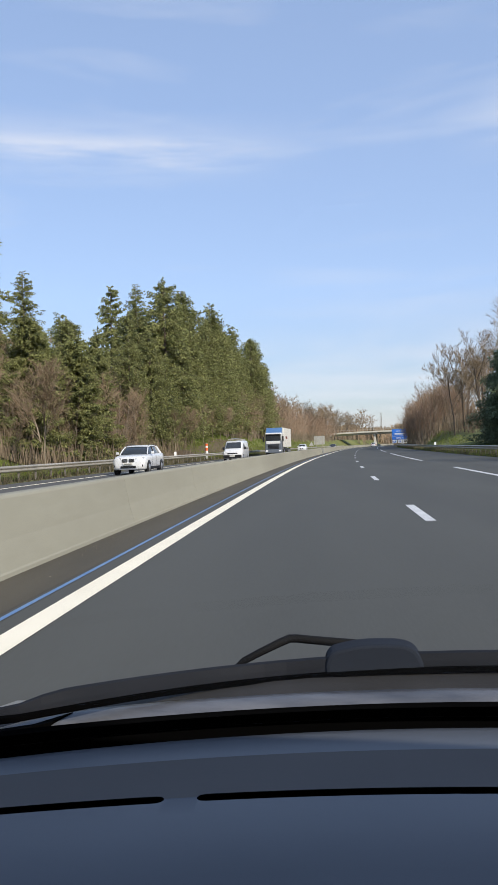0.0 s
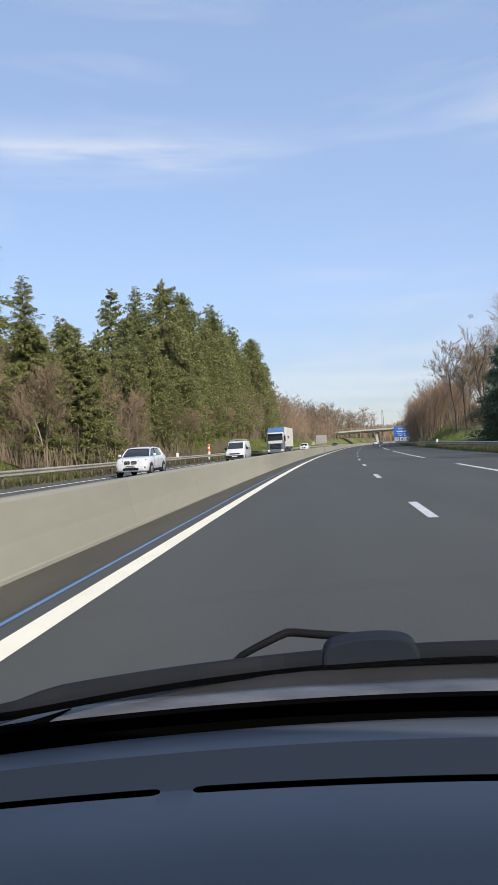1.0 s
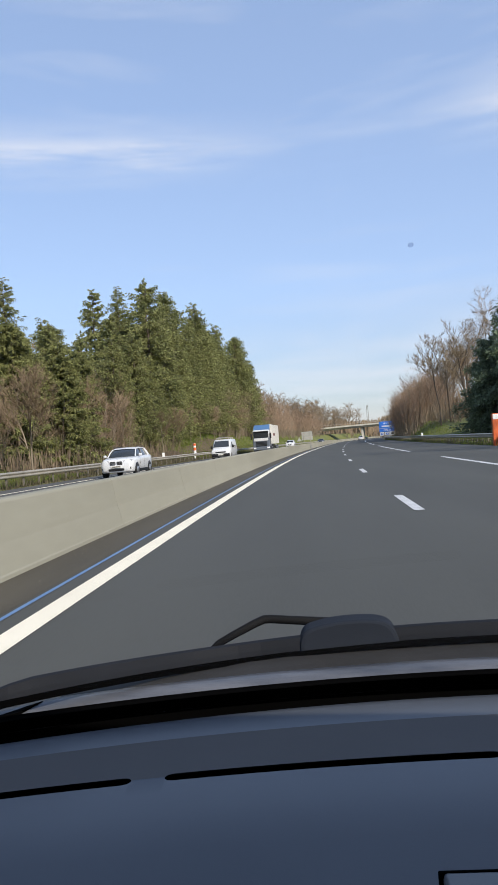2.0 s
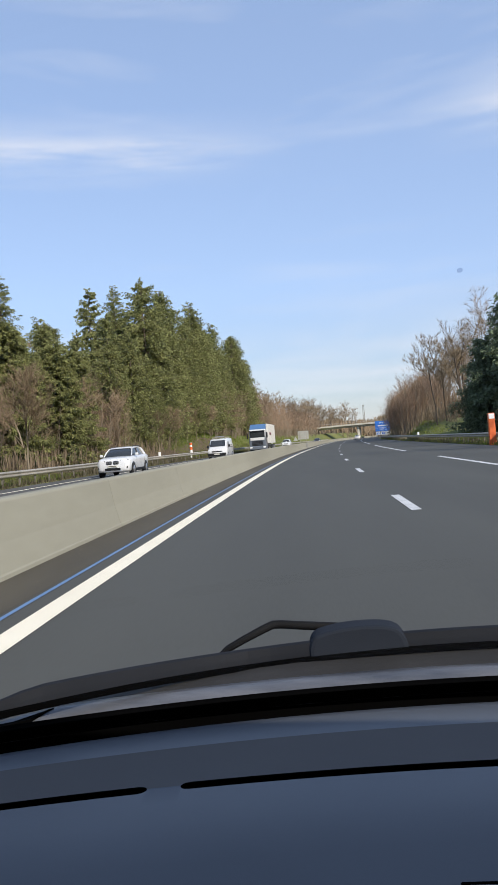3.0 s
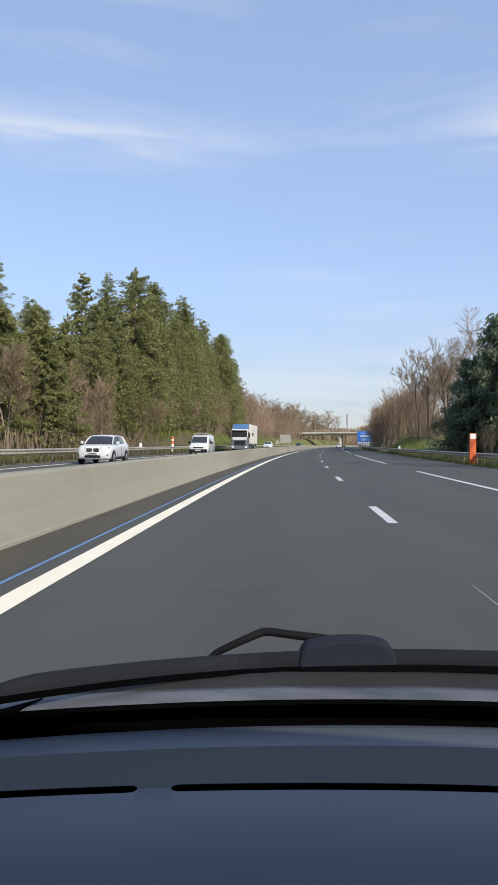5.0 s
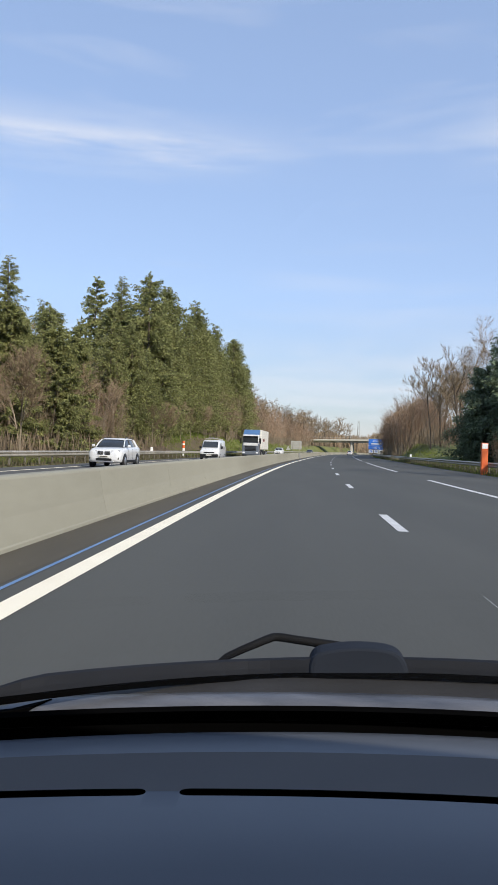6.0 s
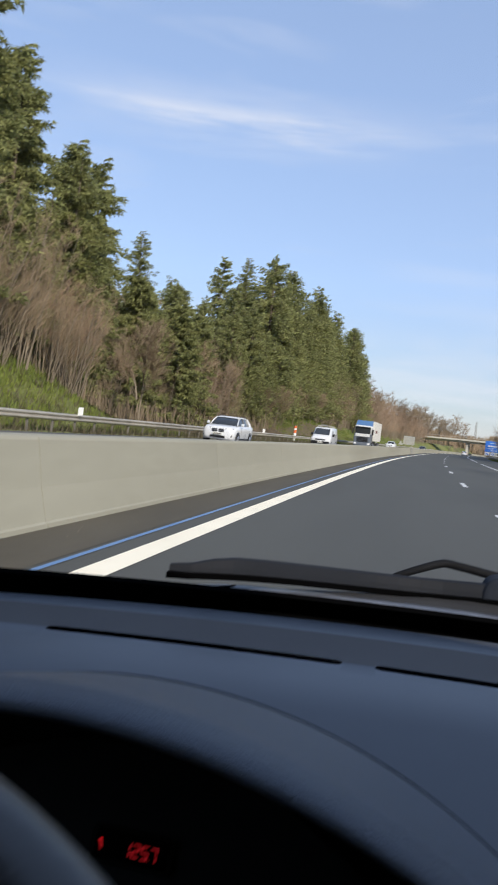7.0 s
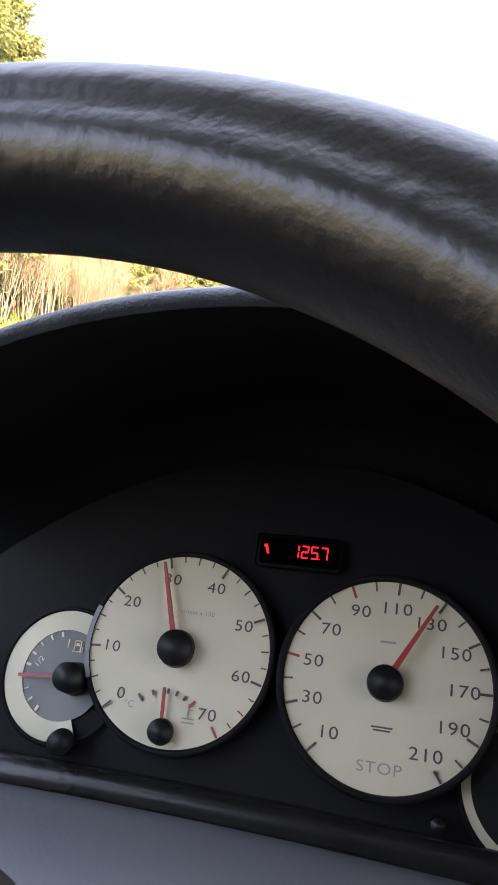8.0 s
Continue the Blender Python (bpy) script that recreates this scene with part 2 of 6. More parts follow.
TRIM = surface("satin_trim", (0.012, 0.012, 0.0125), (0.030, 0.029, 0.029), 20.0, 0.26, 0.2, bump=0.05, fine=300)
GLASS = clear_glass("windscreen_glass")
DIRT = clear_glass("dirt_on_glass", (0.84, 0.85, 0.88))
DARK_GLASS = surface("tinted_window", (0.02, 0.024, 0.028), (0.035, 0.04, 0.045), 1.0, 0.08, bump=0, spec=0.7)
CAR_WHITE = surface("white_paint", (0.58, 0.59, 0.60), (0.64, 0.65, 0.66), 1.0, 0.3, bump=0, coat=0.6)
CAR_DARK = surface("dark_paint", (0.02, 0.02, 0.024), (0.035, 0.035, 0.04), 1.0, 0.3, bump=0, coat=0.6)
CAR_BLUE = surface("blue_paintwork", (0.05, 0.13, 0.28), (0.08, 0.18, 0.35), 0.8, 0.35, bump=0, coat=0.5)
BOX_WHITE = surface("trailer_skin", (0.62, 0.60, 0.54), (0.74, 0.72, 0.66), 0.5, 0.5, bump=0.05, fine=5)
TYRE = surface("tyre", (0.012, 0.012, 0.012), (0.025, 0.025, 0.025), 6.0, 0.85, bump=0.3, fine=60)
RIM = surface("alloy", (0.38, 0.38, 0.39), (0.5, 0.5, 0.51), 5.0, 0.35, 0.8, bump=0)
LENS = surface("dark_lens", (0.12, 0.125, 0.13), (0.40, 0.41, 0.42), 9.0, 0.08, bump=0, coat=0.8)
LAMP = surface("headlamp", (0.75, 0.77, 0.8), (0.85, 0.86, 0.88), 5.0, 0.1, bump=0, coat=0.8)
TAIL = surface("tail_lamp", (0.30, 0.015, 0.012), (0.4, 0.02, 0.02), 5.0, 0.2, bump=0, coat=0.8)
SIGN_BLUE = surface("sign_blue", (0.03, 0.16, 0.60), (0.04, 0.20, 0.68), 1.0, 0.45, bump=0)
SIGN_WHITE = surface("sign_white", (0.72, 0.73, 0.72), (0.8, 0.8, 0.79), 1.0, 0.45, bump=0)
SIGN_BACK = surface("sign_back", (0.40, 0.40, 0.38), (0.52, 0.52, 0.49), 1.0, 0.5, 0.3, bump=0.05)
ORANGE = surface("orange_paint", (0.62, 0.10, 0.02), (0.74, 0.16, 0.04), 2.0, 0.5, bump=0.05)
PLATE = surface("plate", (0.55, 0.55, 0.5), (0.65, 0.65, 0.6), 3.0, 0.5, bump=0)
HULL = surface("grey_blue_paint", (0.10, 0.12, 0.15), (0.13, 0.15, 0.18), 2.0, 0.35, bump=0, coat=0.5)
# pale so that the unseen roof lining bounces light down onto the dials
PALE_LINING = surface("roof_lining", (0.38, 0.375, 0.36), (0.45, 0.445, 0.43), 5.0, 0.95, bump=0.2, fine=200, dist=0.002)
LINING = surface("cabin_lining", (0.05, 0.048, 0.046), (0.075, 0.072, 0.069), 5.0, 0.9, bump=0.2, fine=200, dist=0.002)


# ---------------------------------------------------------------- mesh helpers
def mesh(name, verts, faces, material, smooth=False):
    me = bpy.data.meshes.new(name)
    me.from_pydata([tuple(v) for v in verts], [], faces)
    me.materials.append(material)
    if smooth:
        me.polygons.foreach_set("use_smooth", [True] * len(me.polygons))
    me.update()
    return me


def part(name, source, material, parent, label="", smooth=False, m=None):
    """One mesh object under a thing or a part, from a bmesh, a mesh or a (verts, faces) pair."""
    if isinstance(source, bmesh.types.BMesh):
        me = bpy.data.meshes.new(name)
        source.to_mesh(me)
        source.free()
        me.materials.append(material)
        if smooth:
            me.polygons.foreach_set("use_smooth", [True] * len(me.polygons))
    elif isinstance(source, tuple):
        me = mesh(name, source[0], source[1], material, smooth)
    else:
        me = source
    ob = new(name, me)
    ob.parent = parent
    if m is not None:
        ob.matrix_basis = m
    if label:
        tagged(ob, label)
    return ob


def thing(name, label, category, m=None, group="", kind=""):
    ob = new(name)
    ob.empty_display_size = 0.2
    if m is not None:
        ob.matrix_basis = m
    return tagged(ob, label, category, group, kind)


def box(x0, y0, z0, x1, y1, z1, bevel=0.0, seg=2):
    bm = bmesh.new()
    bmesh.ops.create_cube(bm, size=1.0)
    for v in bm.verts:
        v.co = Vector((x0 + (v.co.x + 0.5) * (x1 - x0), y0 + (v.co.y + 0.5) * (y1 - y0), z0 + (v.co.z + 0.5) * (z1 - z0)))
    if bevel:
        bmesh.ops.bevel(bm, geom=bm.edges[:], offset=bevel, segments=seg, affect="EDGES", profile=0.5)
    return bm


def cylinder(p0, p1, r0, r1=None, n=12, bevel=0.0):
    """A capped tapered cylinder between two points."""
    r1 = r0 if r1 is None else r1
    p0, p1 = Vector(p0), Vector(p1)
    bm = bmesh.new()
    bmesh.ops.create_cone(bm, cap_ends=True, segments=n, radius1=r0, radius2=r1, depth=(p1 - p0).length)
    if bevel:
        caps = [e for e in bm.edges if abs(e.verts[0].co.z - e.verts[1].co.z) < 1e-6]
        bmesh.ops.bevel(bm, geom=caps, offset=bevel, segments=2, affect="EDGES")
    q = (p1 - p0).to_track_quat("Z", "Y").to_matrix().to_4x4()
    bmesh.ops.transform(bm, matrix=Matrix.Translation((p0 + p1) / 2) @ q, verts=bm.verts)
    return bm


def grid(rows, closed=False):
    """Verts and faces of a sheet through rows of points; closed joins the last point of a row to its first."""
    n = len(rows[0])
    verts = [p for r in rows for p in r]
    faces = []
    for i in range(len(rows) - 1):
        for j in range(n if closed else n - 1):
            k = (j + 1) % n
            faces.append((i * n + j, i * n + k, (i + 1) * n + k, (i + 1) * n + j))
    return verts, faces


def tube(verts, faces, path, radii, n=5):
    """Append a tapered tube along a path to growing lists."""
    base = len(verts)
    for i, p in enumerate(path):
        a = path[max(i - 1, 0)]
        b = path[min(i + 1, len(path) - 1)]
        d = (b - a).normalized()
        u = d.orthogonal().normalized()
        w = d.cross(u)
        for k in range(n):
            t = 2 * math.pi * k / n
            verts.append(p + (u * math.cos(t) + w * math.sin(t)) * radii[i])
    for i in range(len(path) - 1):
        for k in range(n):
            k2 = (k + 1) % n
            faces.append((base + i * n + k, base + i * n + k2, base + (i + 1) * n + k2, base + (i + 1) * n + k))
    return verts, faces


def smooth(a, b, x):
    t = min(max((x - a) / (b - a), 0.0), 1.0)
    return t * t * (3 - 2 * t)


# ---------------------------------------------------------------- the motorway's line
def bend(y):
    """How far the motorway has swung to the right at y metres ahead."""
    if y < 80:
        return 0.00029 * y * abs(y) if y > 0 else 0.0
    d = y - 80
    return 1.856 + 0.0464 * d + 0.0000875 * d * d + 9e-7 * max(y - 150, 0) ** 3


def heading(y):
    return -math.degrees(math.atan2(bend(y + 1) - bend(y - 1), 2))


def on_road(x, y, z=0.0, turn=0.0):
    return pose(x + bend(y), y, z, 0, 0, heading(y) + turn)


def steps(y0, y1, d):
    n = max(1, int(round((y1 - y0) / d)))
    return [y0 + (y1 - y0) * i / n for i in range(n + 1)]


def strip(x0, x1, y0, y1, z, d=6.0, thick=0.0):
    rows = []
    for y in steps(y0, y1, d):
        b = bend(y)
        if thick:
            rows.append([Vector((x0 + b, y, z - thick)), Vector((x0 + b, y, z)), Vector((x1 + b, y, z)), Vector((x1 + b, y, z - thick))])
        else:
            rows.append([Vector((x0 + b, y, z)), Vector((x1 + b, y, z))])
    v, f = grid(rows)
    return v, [tuple(reversed(q)) for q in f]


def bank_left(x, y):
    """Height of the ground beyond the far guardrail, x measured from the motorway's line."""
    h = 3.3 * smooth(64, 118, y) + 0.25 + 3.1 * (1 - smooth(34, 47, y))
    return h * smooth(15.6, 21.5, -x) + 1.2 * smooth(22, 60, -x) * smooth(80, 130, y)


def bank_right(x, y):
    h = 0.7 + 2.6 * smooth(95, 150, y) - 0.5 * smooth(60, 75, y) * (1 - smooth(85, 100, y))
    return h * smooth(12.4, 18.5, x) + 1.5 * smooth(18, 60, x)


def ground_z(x, y):
    u = x - bend(y)
    z = -0.03
    if u < -15.5:
        z += bank_left(u, y)
    if u > 10:
        z += bank_right(u, y)
    return z


# ---------------------------------------------------------------- ground and road
def far_hill(y):
    return 11.0 * smooth(430, 760, y)


def build_ground():
    xs = [-3000, -900, -300, -120, -70, -45, -34, -28, -25, -23, -21.5, -20, -18.5, -17, -15.6, -14, -8, 0, 6, 9, 10.5, 12, 14, 16, 17.5, 20, 24, 30, 45, 80, 160, 500, 3000]
    ys = [-3000, -600, -150, -60, -20, 0, 12] + [18 + 6 * i for i in range(70)] + [450, 480, 520, 600, 800, 1300, 3000]
    rows = []
    for y in ys:
        yy = min(max(y, -60), 440)
        row = []
        for x in xs:
            z = ground_z(x + bend(yy), yy)
            z += far_hill(y)
            if abs(x) < 200 and (x < -15.6 or x > 10.5):
                z += 0.22 * noise.noise((x * 0.21, y * 0.17, 3.1)) + 0.10 * noise.noise((x * 0.7, y * 0.6, 8.0))
            row.append(Vector((x + bend(yy), y, z)))
        rows.append(row)
    v, f = grid(rows)
    f = [tuple(reversed(q)) for q in f]
    ob = new("ground", mesh("ground", v, f, GRASS, True))
    tagged(ob, "grassy ground with banks on both sides of the motorway", "ground", kind="structure")
    # bare earth track and woodland floor
    rows = []
    for y in steps(-20, 132, 4):
        row = []
        for x in (-17.2, -19, -22, -26, -34, -60, -110):
            x -= 3.2 * (1 - smooth(36, 48, y))
            wob = 0.9 * noise.noise((x * 0.3, y * 0.15, 0.5))
            px = x + wob + bend(y)
            row.append(Vector((px, y, ground_z(px, y) + 0.16 + 0.1 * noise.noise((x, y * 0.4, 2)))))
        rows.append(row)
    v, f = grid(rows)
    tagged(new("woodland_floor", mesh("woodland_floor", v, [tuple(reversed(q)) for q in f], LITTER, True)), "brown leaf litter under the roadside wood", "woodland floor", kind="structure")


build_ground()


def build_road():
    road = new("road", mesh("road", *strip(-2.64, 10.6, -60, 420, 0.0, 6.0, 0.03), ASPHALT))
    tagged(road, "smooth dark grey asphalt of a two-lane motorway carriageway", "road", kind="structure")
    sh = new("hard_strip", mesh("hard_strip", *strip(-3.25, -2.64, -60, 420, 0.0, 6.0, 0.03), SHOULDER))
    tagged(sh, "dirty brownish asphalt strip beside the concrete barrier", "road", kind="structure")
    part("dirt_band", strip(-2.64, -2.48, -60, 420, 0.004), SHOULDER, road, "brownish dirty edge of the asphalt")
    part("edge_line", strip(-2.20, -1.98, -60, 420, 0.006), PAINT_WHITE, road, "white painted edge line")
    part("blue_line", strip(-2.434, -2.386, -60, 420, 0.006), PAINT_BLUE, road, "thin blue marking line")
    dash = mesh("lane_dash", *strip_flat(0.16, 3.0), PAINT_LANE)
    for i in range(-3, 29):
        y = 12.9 + 13 * i
        part("lane_dash", dash, PAINT_WHITE, road, m=on_road(1.53, y, 0.006))
    for i in range(-1, 7):
        y0 = 47.7 + 52 * i
        part("shoulder_line", strip(5.40, 5.60, y0, y0 + 38.5, 0.006, 5.0), PAINT_LANE, road)
    part("setting_out_line", strip(1.529, 1.534, 2.4, 6.4, 0.005, 1.0), PAINT_LANE, road, "thin painted setting-out line")
    opp = new("opposite_road", mesh("opposite_road", *strip(-14.0, -3.65, -60, 420, -0.01, 6.0, 0.03), OLD_ASPHALT))
    tagged(opp, "grey asphalt of the opposite motorway carriageway", "road", kind="structure")
    part("edge_line", strip(-12.3, -12.08, -60, 420, -0.004), PAINT_WHITE, opp)
    part("edge_line", strip(-4.85, -4.65, -60, 420, -0.004), PAINT_WHITE, opp)
    for i in range(-2, 29):
        part("lane_dash", dash, PAINT_WHITE, opp, m=on_road(-8.5, 3 + 13 * i, -0.004))


def strip_flat(w, length):
    h, s = w / 2, length / 2
    return [(-h, -s, 0), (h, -s, 0), (h, s, 0), (-h, s, 0)], [(0, 1, 2, 3)]


build_road()


# ---------------------------------------------------------------- concrete barrier
def barrier_section(x, y0, y1, name, material, parent, wide=0.0, n=2):
    prof = [(0.29, 0.0), (0.285, 0.05), (0.262, 0.065), (0.185, 0.36), (0.115, 0.77), (0.10, 0.795), (0.07, 0.81)]
    prof = [(a + wide, z) for a, z in prof] + [(-a - wide, z) for a, z in reversed(prof)]
    rows = []
    for y in steps(y0, y1, (y1 - y0) / n):
        b = bend(y)
        rows.append([Vector((x + b + a, y, z - 0.01)) for a, z in prof])
    v, f = grid(rows)
    k = len(prof)
    f.append(tuple(range(k)))
    f.append(tuple(reversed(range((len(rows) - 1) * k, len(rows) * k))))
    return part(name, (v, f), material, parent)


def build_barrier():
    bar = thing("concrete_barrier", "long pale beige concrete safety barrier between the carriageways", "barrier")
    y = -42.0
    while y < 400:
        if 106 < y < 110:
            barrier_section(-3.43, 106.1, 110.1, "transition_block", CONCRETE_DARK, bar, 0.05, 2)
            tagged(bar.children[-1], "darker weathered concrete transition block")
            y = 110.15
            continue
        e = min(y + 6.0, 106.05) if y < 106 else y + 6.0
        barrier_section(-3.43, y + 0.006, e - 0.006, "barrier_segment", CONCRETE, bar)
        y = e if e != 106.05 else 107.0
    return bar


build_barrier()


# ---------------------------------------------------------------- guardrails
def build_guardrail(x, y0, y1, side, label):
    """W-beam on posts; side is +1 when its face looks to +x."""
    rail = thing("guardrail", label, "guardrail")
    wave = [(0.0, 0.0), (0.055, 0.03), (0.078, 0.065), (0.072, 0.10), (0.01, 0.145), (0.01, 0.165), (0.072, 0.21), (0.078, 0.245), (0.055, 0.28), (0.0, 0.31)]
    prof = wave + [(a - 0.006, z) for a, z in reversed(wave)]
    rows = [[Vector((side * a, y, z)) for a, z in prof] for y in (-2.02, 2.02)]
    v, f = grid(rows, True)
    beam = mesh("beam", v, f, STEEL)
    v2, f2 = [], []
    for dx, dy in ((-0.03, -0.06), (0.03, -0.06), (0.03, 0.06), (-0.03, 0.06)):
        v2.append((dx, dy, -0.3))
        v2.append((dx, dy, 0.70))
    f2 = [(0, 2, 3, 1), (2, 4, 5, 3), (4, 6, 7, 5), (6, 0, 1, 7), (1, 3, 5, 7)]
    post = mesh("post", v2, f2, RUSTY)
    y = y0
    while y < y1:
        g = max(ground_z(x + bend(y), y), -0.05) if abs(x) > 16 else 0.0
        part("beam", beam, STEEL, rail, m=on_road(x, y, 0.45 + g))
        part("post", post, RUSTY, rail, m=on_road(x - side * 0.07, y, g))
        part("post", post, RUSTY, rail, m=on_road(x - side * 0.07, y + 2, g))
        y += 4.0
    return rail


build_guardrail(-14.6, -10, 330, 1, "galvanised steel guardrail along the opposite carriageway")
build_guardrail(11.2, 14, 330, -1, "galvanised steel guardrail along the grass verge")


# ---------------------------------------------------------------- trees
def spruce_meshes(seed, h, spread, needle, low=0.1, full=0.95, size=1.0, count=4.4, broad=1.0, even=0.6, whorl=9, fuzz=0.25):
    """A conifer: trunk with drooping branches, each carrying many small hanging sprays."""
    rnd = random.Random(seed)
    tv, tf = [], []
    tube(tv, tf, [Vector((0.05 * math.sin(i), 0.05 * math.cos(i * 1.7), h * i / 6 - 0.3 * (i == 0))) for i in range(7)], [0.24 * (1 - i / 6.3) * h / 20 + 0.01 for i in range(7)], 7)
    cv, cf = [], []
    z = low * h
    lobes = [rnd.uniform(0.78, 1.15) for _ in range(9)]
    while z < h * 0.99:
        k = 1 - z / h
        reach = spread * (k ** full) * (0.6 + 0.4 * smooth(low * h - 1, low * h + 3, z)) + 0.30
        for _ in range(whorl if k > 0.2 else max(6, whorl - 2)):
            if rnd.random() < 0.1:
                continue
            az = rnd.uniform(0, 6.283)
            ln = reach * rnd.uniform(even, 1.75 - even) * lobes[int(az / 0.7)]
            out = Vector((math.cos(az), math.sin(az), 0))
            side = Vector((-out.y, out.x, 0))
            droop = rnd.uniform(0.1, 0.5) if k > 0.22 else rnd.uniform(-0.75, -0.1)
            p0 = Vector((0, 0, z + rnd.uniform(-0.6, 0.6)))
            end = p0 + out * ln + Vector((0, 0, -droop * ln * 0.55))
            tube(tv, tf, [p0, end], [0.026, 0.006], 3)
            n = 8 + int(ln * count)
            for j in range(n):
                s = 0.12 + 0.88 * (j + rnd.random()) / n
                q = p0 + out * ln * s + Vector((0, 0, -droop * ln * (s - 0.45 * s * s) + fuzz * rnd.uniform(-1, 1) * min(1.0, 0.4 * ln)))
                l2 = size * rnd.uniform(0.36, 0.72) * (0.75 + 0.25 * min(ln, 2.0)) * (1.25 - 0.35 * s)
                dr = (out * rnd.uniform(0.0, 1.0) + side * rnd.uniform(-1, 1) + Vector((0, 0, rnd.uniform(-0.8, 0.35)))).normalized()
                wd = dr.cross(Vector((rnd.uniform(-1, 1), rnd.uniform(-1, 1), rnd.uniform(-0.7, 0.7)))).normalized() * l2 * broad * rnd.uniform(0.11, 0.18)
                b = len(cv)
                cv.extend((q - wd, q + wd, q + dr * l2 + Vector((0, 0, -0.08 * l2))))
                cf.append((b, b + 1, b + 2))
        z += 0.40 + 0.010 * h * k
    return mesh("trunk", tv, tf, BARK, True), mesh("crown", cv, cf, needle)


def bare_meshes(seed, h, spread, twig, bark, density=1.0):
    """A leafless tree: forking trunk and limbs, with a haze of fine twigs."""
    rnd = random.Random(seed)
    tv, tf, cv, cf = [], [], [], []

    def branch(p, d, ln, r, depth):
        path, q, dd = [p], p, d
        for _ in range(3):
            dd = (dd + Vector((rnd.uniform(-1, 1), rnd.uniform(-1, 1), rnd.uniform(-0.4, 0.8))) * 0.16).normalized()
            q = q + dd * ln / 3
            path.append(q)
        if depth == 4:
            for _ in range(2):
                td = (d + Vector((rnd.uniform(-1, 1), rnd.uniform(-1, 1), rnd.uniform(-0.5, 0.9))) * 0.7).normalized()
                w = td.orthogonal().normalized() * 0.018
                b0 = len(cv)
                cv.extend((p - w, p + w, p + td * ln * rnd.uniform(0.6, 1.1)))
                cf.append((b0, b0 + 1, b0 + 2))
        elif depth == 3:
            tube(cv, cf, [path[0], path[3]], [r, r * 0.4], 3)
        elif depth == 2:
            tube(cv, cf, path, [r, r * 0.8, r * 0.55, r * 0.3], 3)
        else:
            tube(tv, tf, path, [r, r * 0.88, r * 0.75, r * 0.6], 6 if depth == 0 else 4)
        if depth == 4:
            return
        n = (7, 6, 6, 8)[depth]
        for i in range(int(n * (density if depth > 1 else 1))):
            s = (0.45 + 0.55 * (i + rnd.random()) / n) if depth == 0 else (0.25 + 0.75 * (i + rnd.random()) / n)
            k = min(int(s * 3), 2)
            o = path[k].lerp(path[k + 1], s * 3 - k)
            az = rnd.uniform(0, 6.283)
            a = dd.orthogonal().normalized()
            w = dd.cross(a)
            sd = (a * math.cos(az) + w * math.sin(az))
            nd = (dd * rnd.uniform(0.5, 1.0) + sd * rnd.uniform(0.5, 0.95) * spread + Vector((0, 0, 0.25))).normalized()
            branch(o, nd, ln * rnd.uniform(0.42, 0.68) * (0.85 if depth == 0 else 1), max(r * rnd.uniform(0.32, 0.5), 0.007), depth + 1)

    branch(Vector((0, 0, -0.3)), Vector((rnd.uniform(-0.06, 0.06), rnd.uniform(-0.06, 0.06), 1)).normalized(), h * 0.55, h * 0.0082, 0)
    return mesh("trunk", tv, tf, bark, True), mesh("twigs", cv, cf, twig)


def shrub_meshes(seed, h, lean, twig, stems=13, shoots=15, tips=7):
    """A coppiced thicket clump: many slim stems fanning out, with side shoots."""
    rnd = random.Random(seed)
    tv, tf, cv, cf = [], [], [], []
    for i in range(stems):
        az = rnd.uniform(0, 6.283)
        ln = h * rnd.uniform(0.6, 1.08)
        d = Vector((math.cos(az) * lean * rnd.uniform(0.1, 1), math.sin(az) * lean * rnd.uniform(0.1, 1), 1)).normalized()
        p = Vector((math.cos(az) * rnd.uniform(0, 0.9), math.sin(az) * rnd.uniform(0, 0.9), -0.25))
        path = [p]
        for j in range(5):
            d = (d + Vector((rnd.uniform(-1, 1), rnd.uniform(-1, 1), 0.25)) * 0.09).normalized()
            path.append(path[-1] + d * ln / 5)
        r = rnd.uniform(0.034, 0.066)
        tube(tv, tf, path, [r, r * 0.9, r * 0.75, r * 0.55, r * 0.35, r * 0.12], 3)
        for _ in range(shoots):
            s = rnd.uniform(0.28, 0.98) * 5
            k = min(int(s), 4)
            o = path[k].lerp(path[k + 1], s - k)
            a2 = rnd.uniform(0, 6.283)
            l2 = (1.15 - s / 5) * h * 0.26 + 0.35
            nd = (d + Vector((math.cos(a2), math.sin(a2), rnd.uniform(-0.1, 0.5))) * 0.75).normalized()
            e = o + nd * l2
            tube(cv, cf, [o, e], [0.013, 0.004], 3)
            for _ in range(tips):
                q = o.lerp(e, rnd.uniform(0.2, 1))
                a3 = rnd.uniform(0, 6.283)
                td = (nd * 0.8 + Vector((math.cos(a3), math.sin(a3), rnd.uniform(-0.1, 0.7))) * 0.7).normalized()
                w = td.orthogonal().normalized() * (0.008 if tips > 5 else 0.02)
                b = len(cv)
                cv.extend((q - w, q + w, q + td * rnd.uniform(0.35, 0.9)))
                cf.append((b, b + 1, b + 2))
    return mesh("stems", tv, tf, PALE_BARK, True), mesh("twigs", cv, cf, twig)


def tree_kind(name, label, category, meshes, group):
    ob = thing(name, label, category, group=group)
    part(meshes[0].name, meshes[0], None, ob)
    part(meshes[1].name, meshes[1], None, ob)
    return ob


PLANT = random.Random(11)
FAR = []


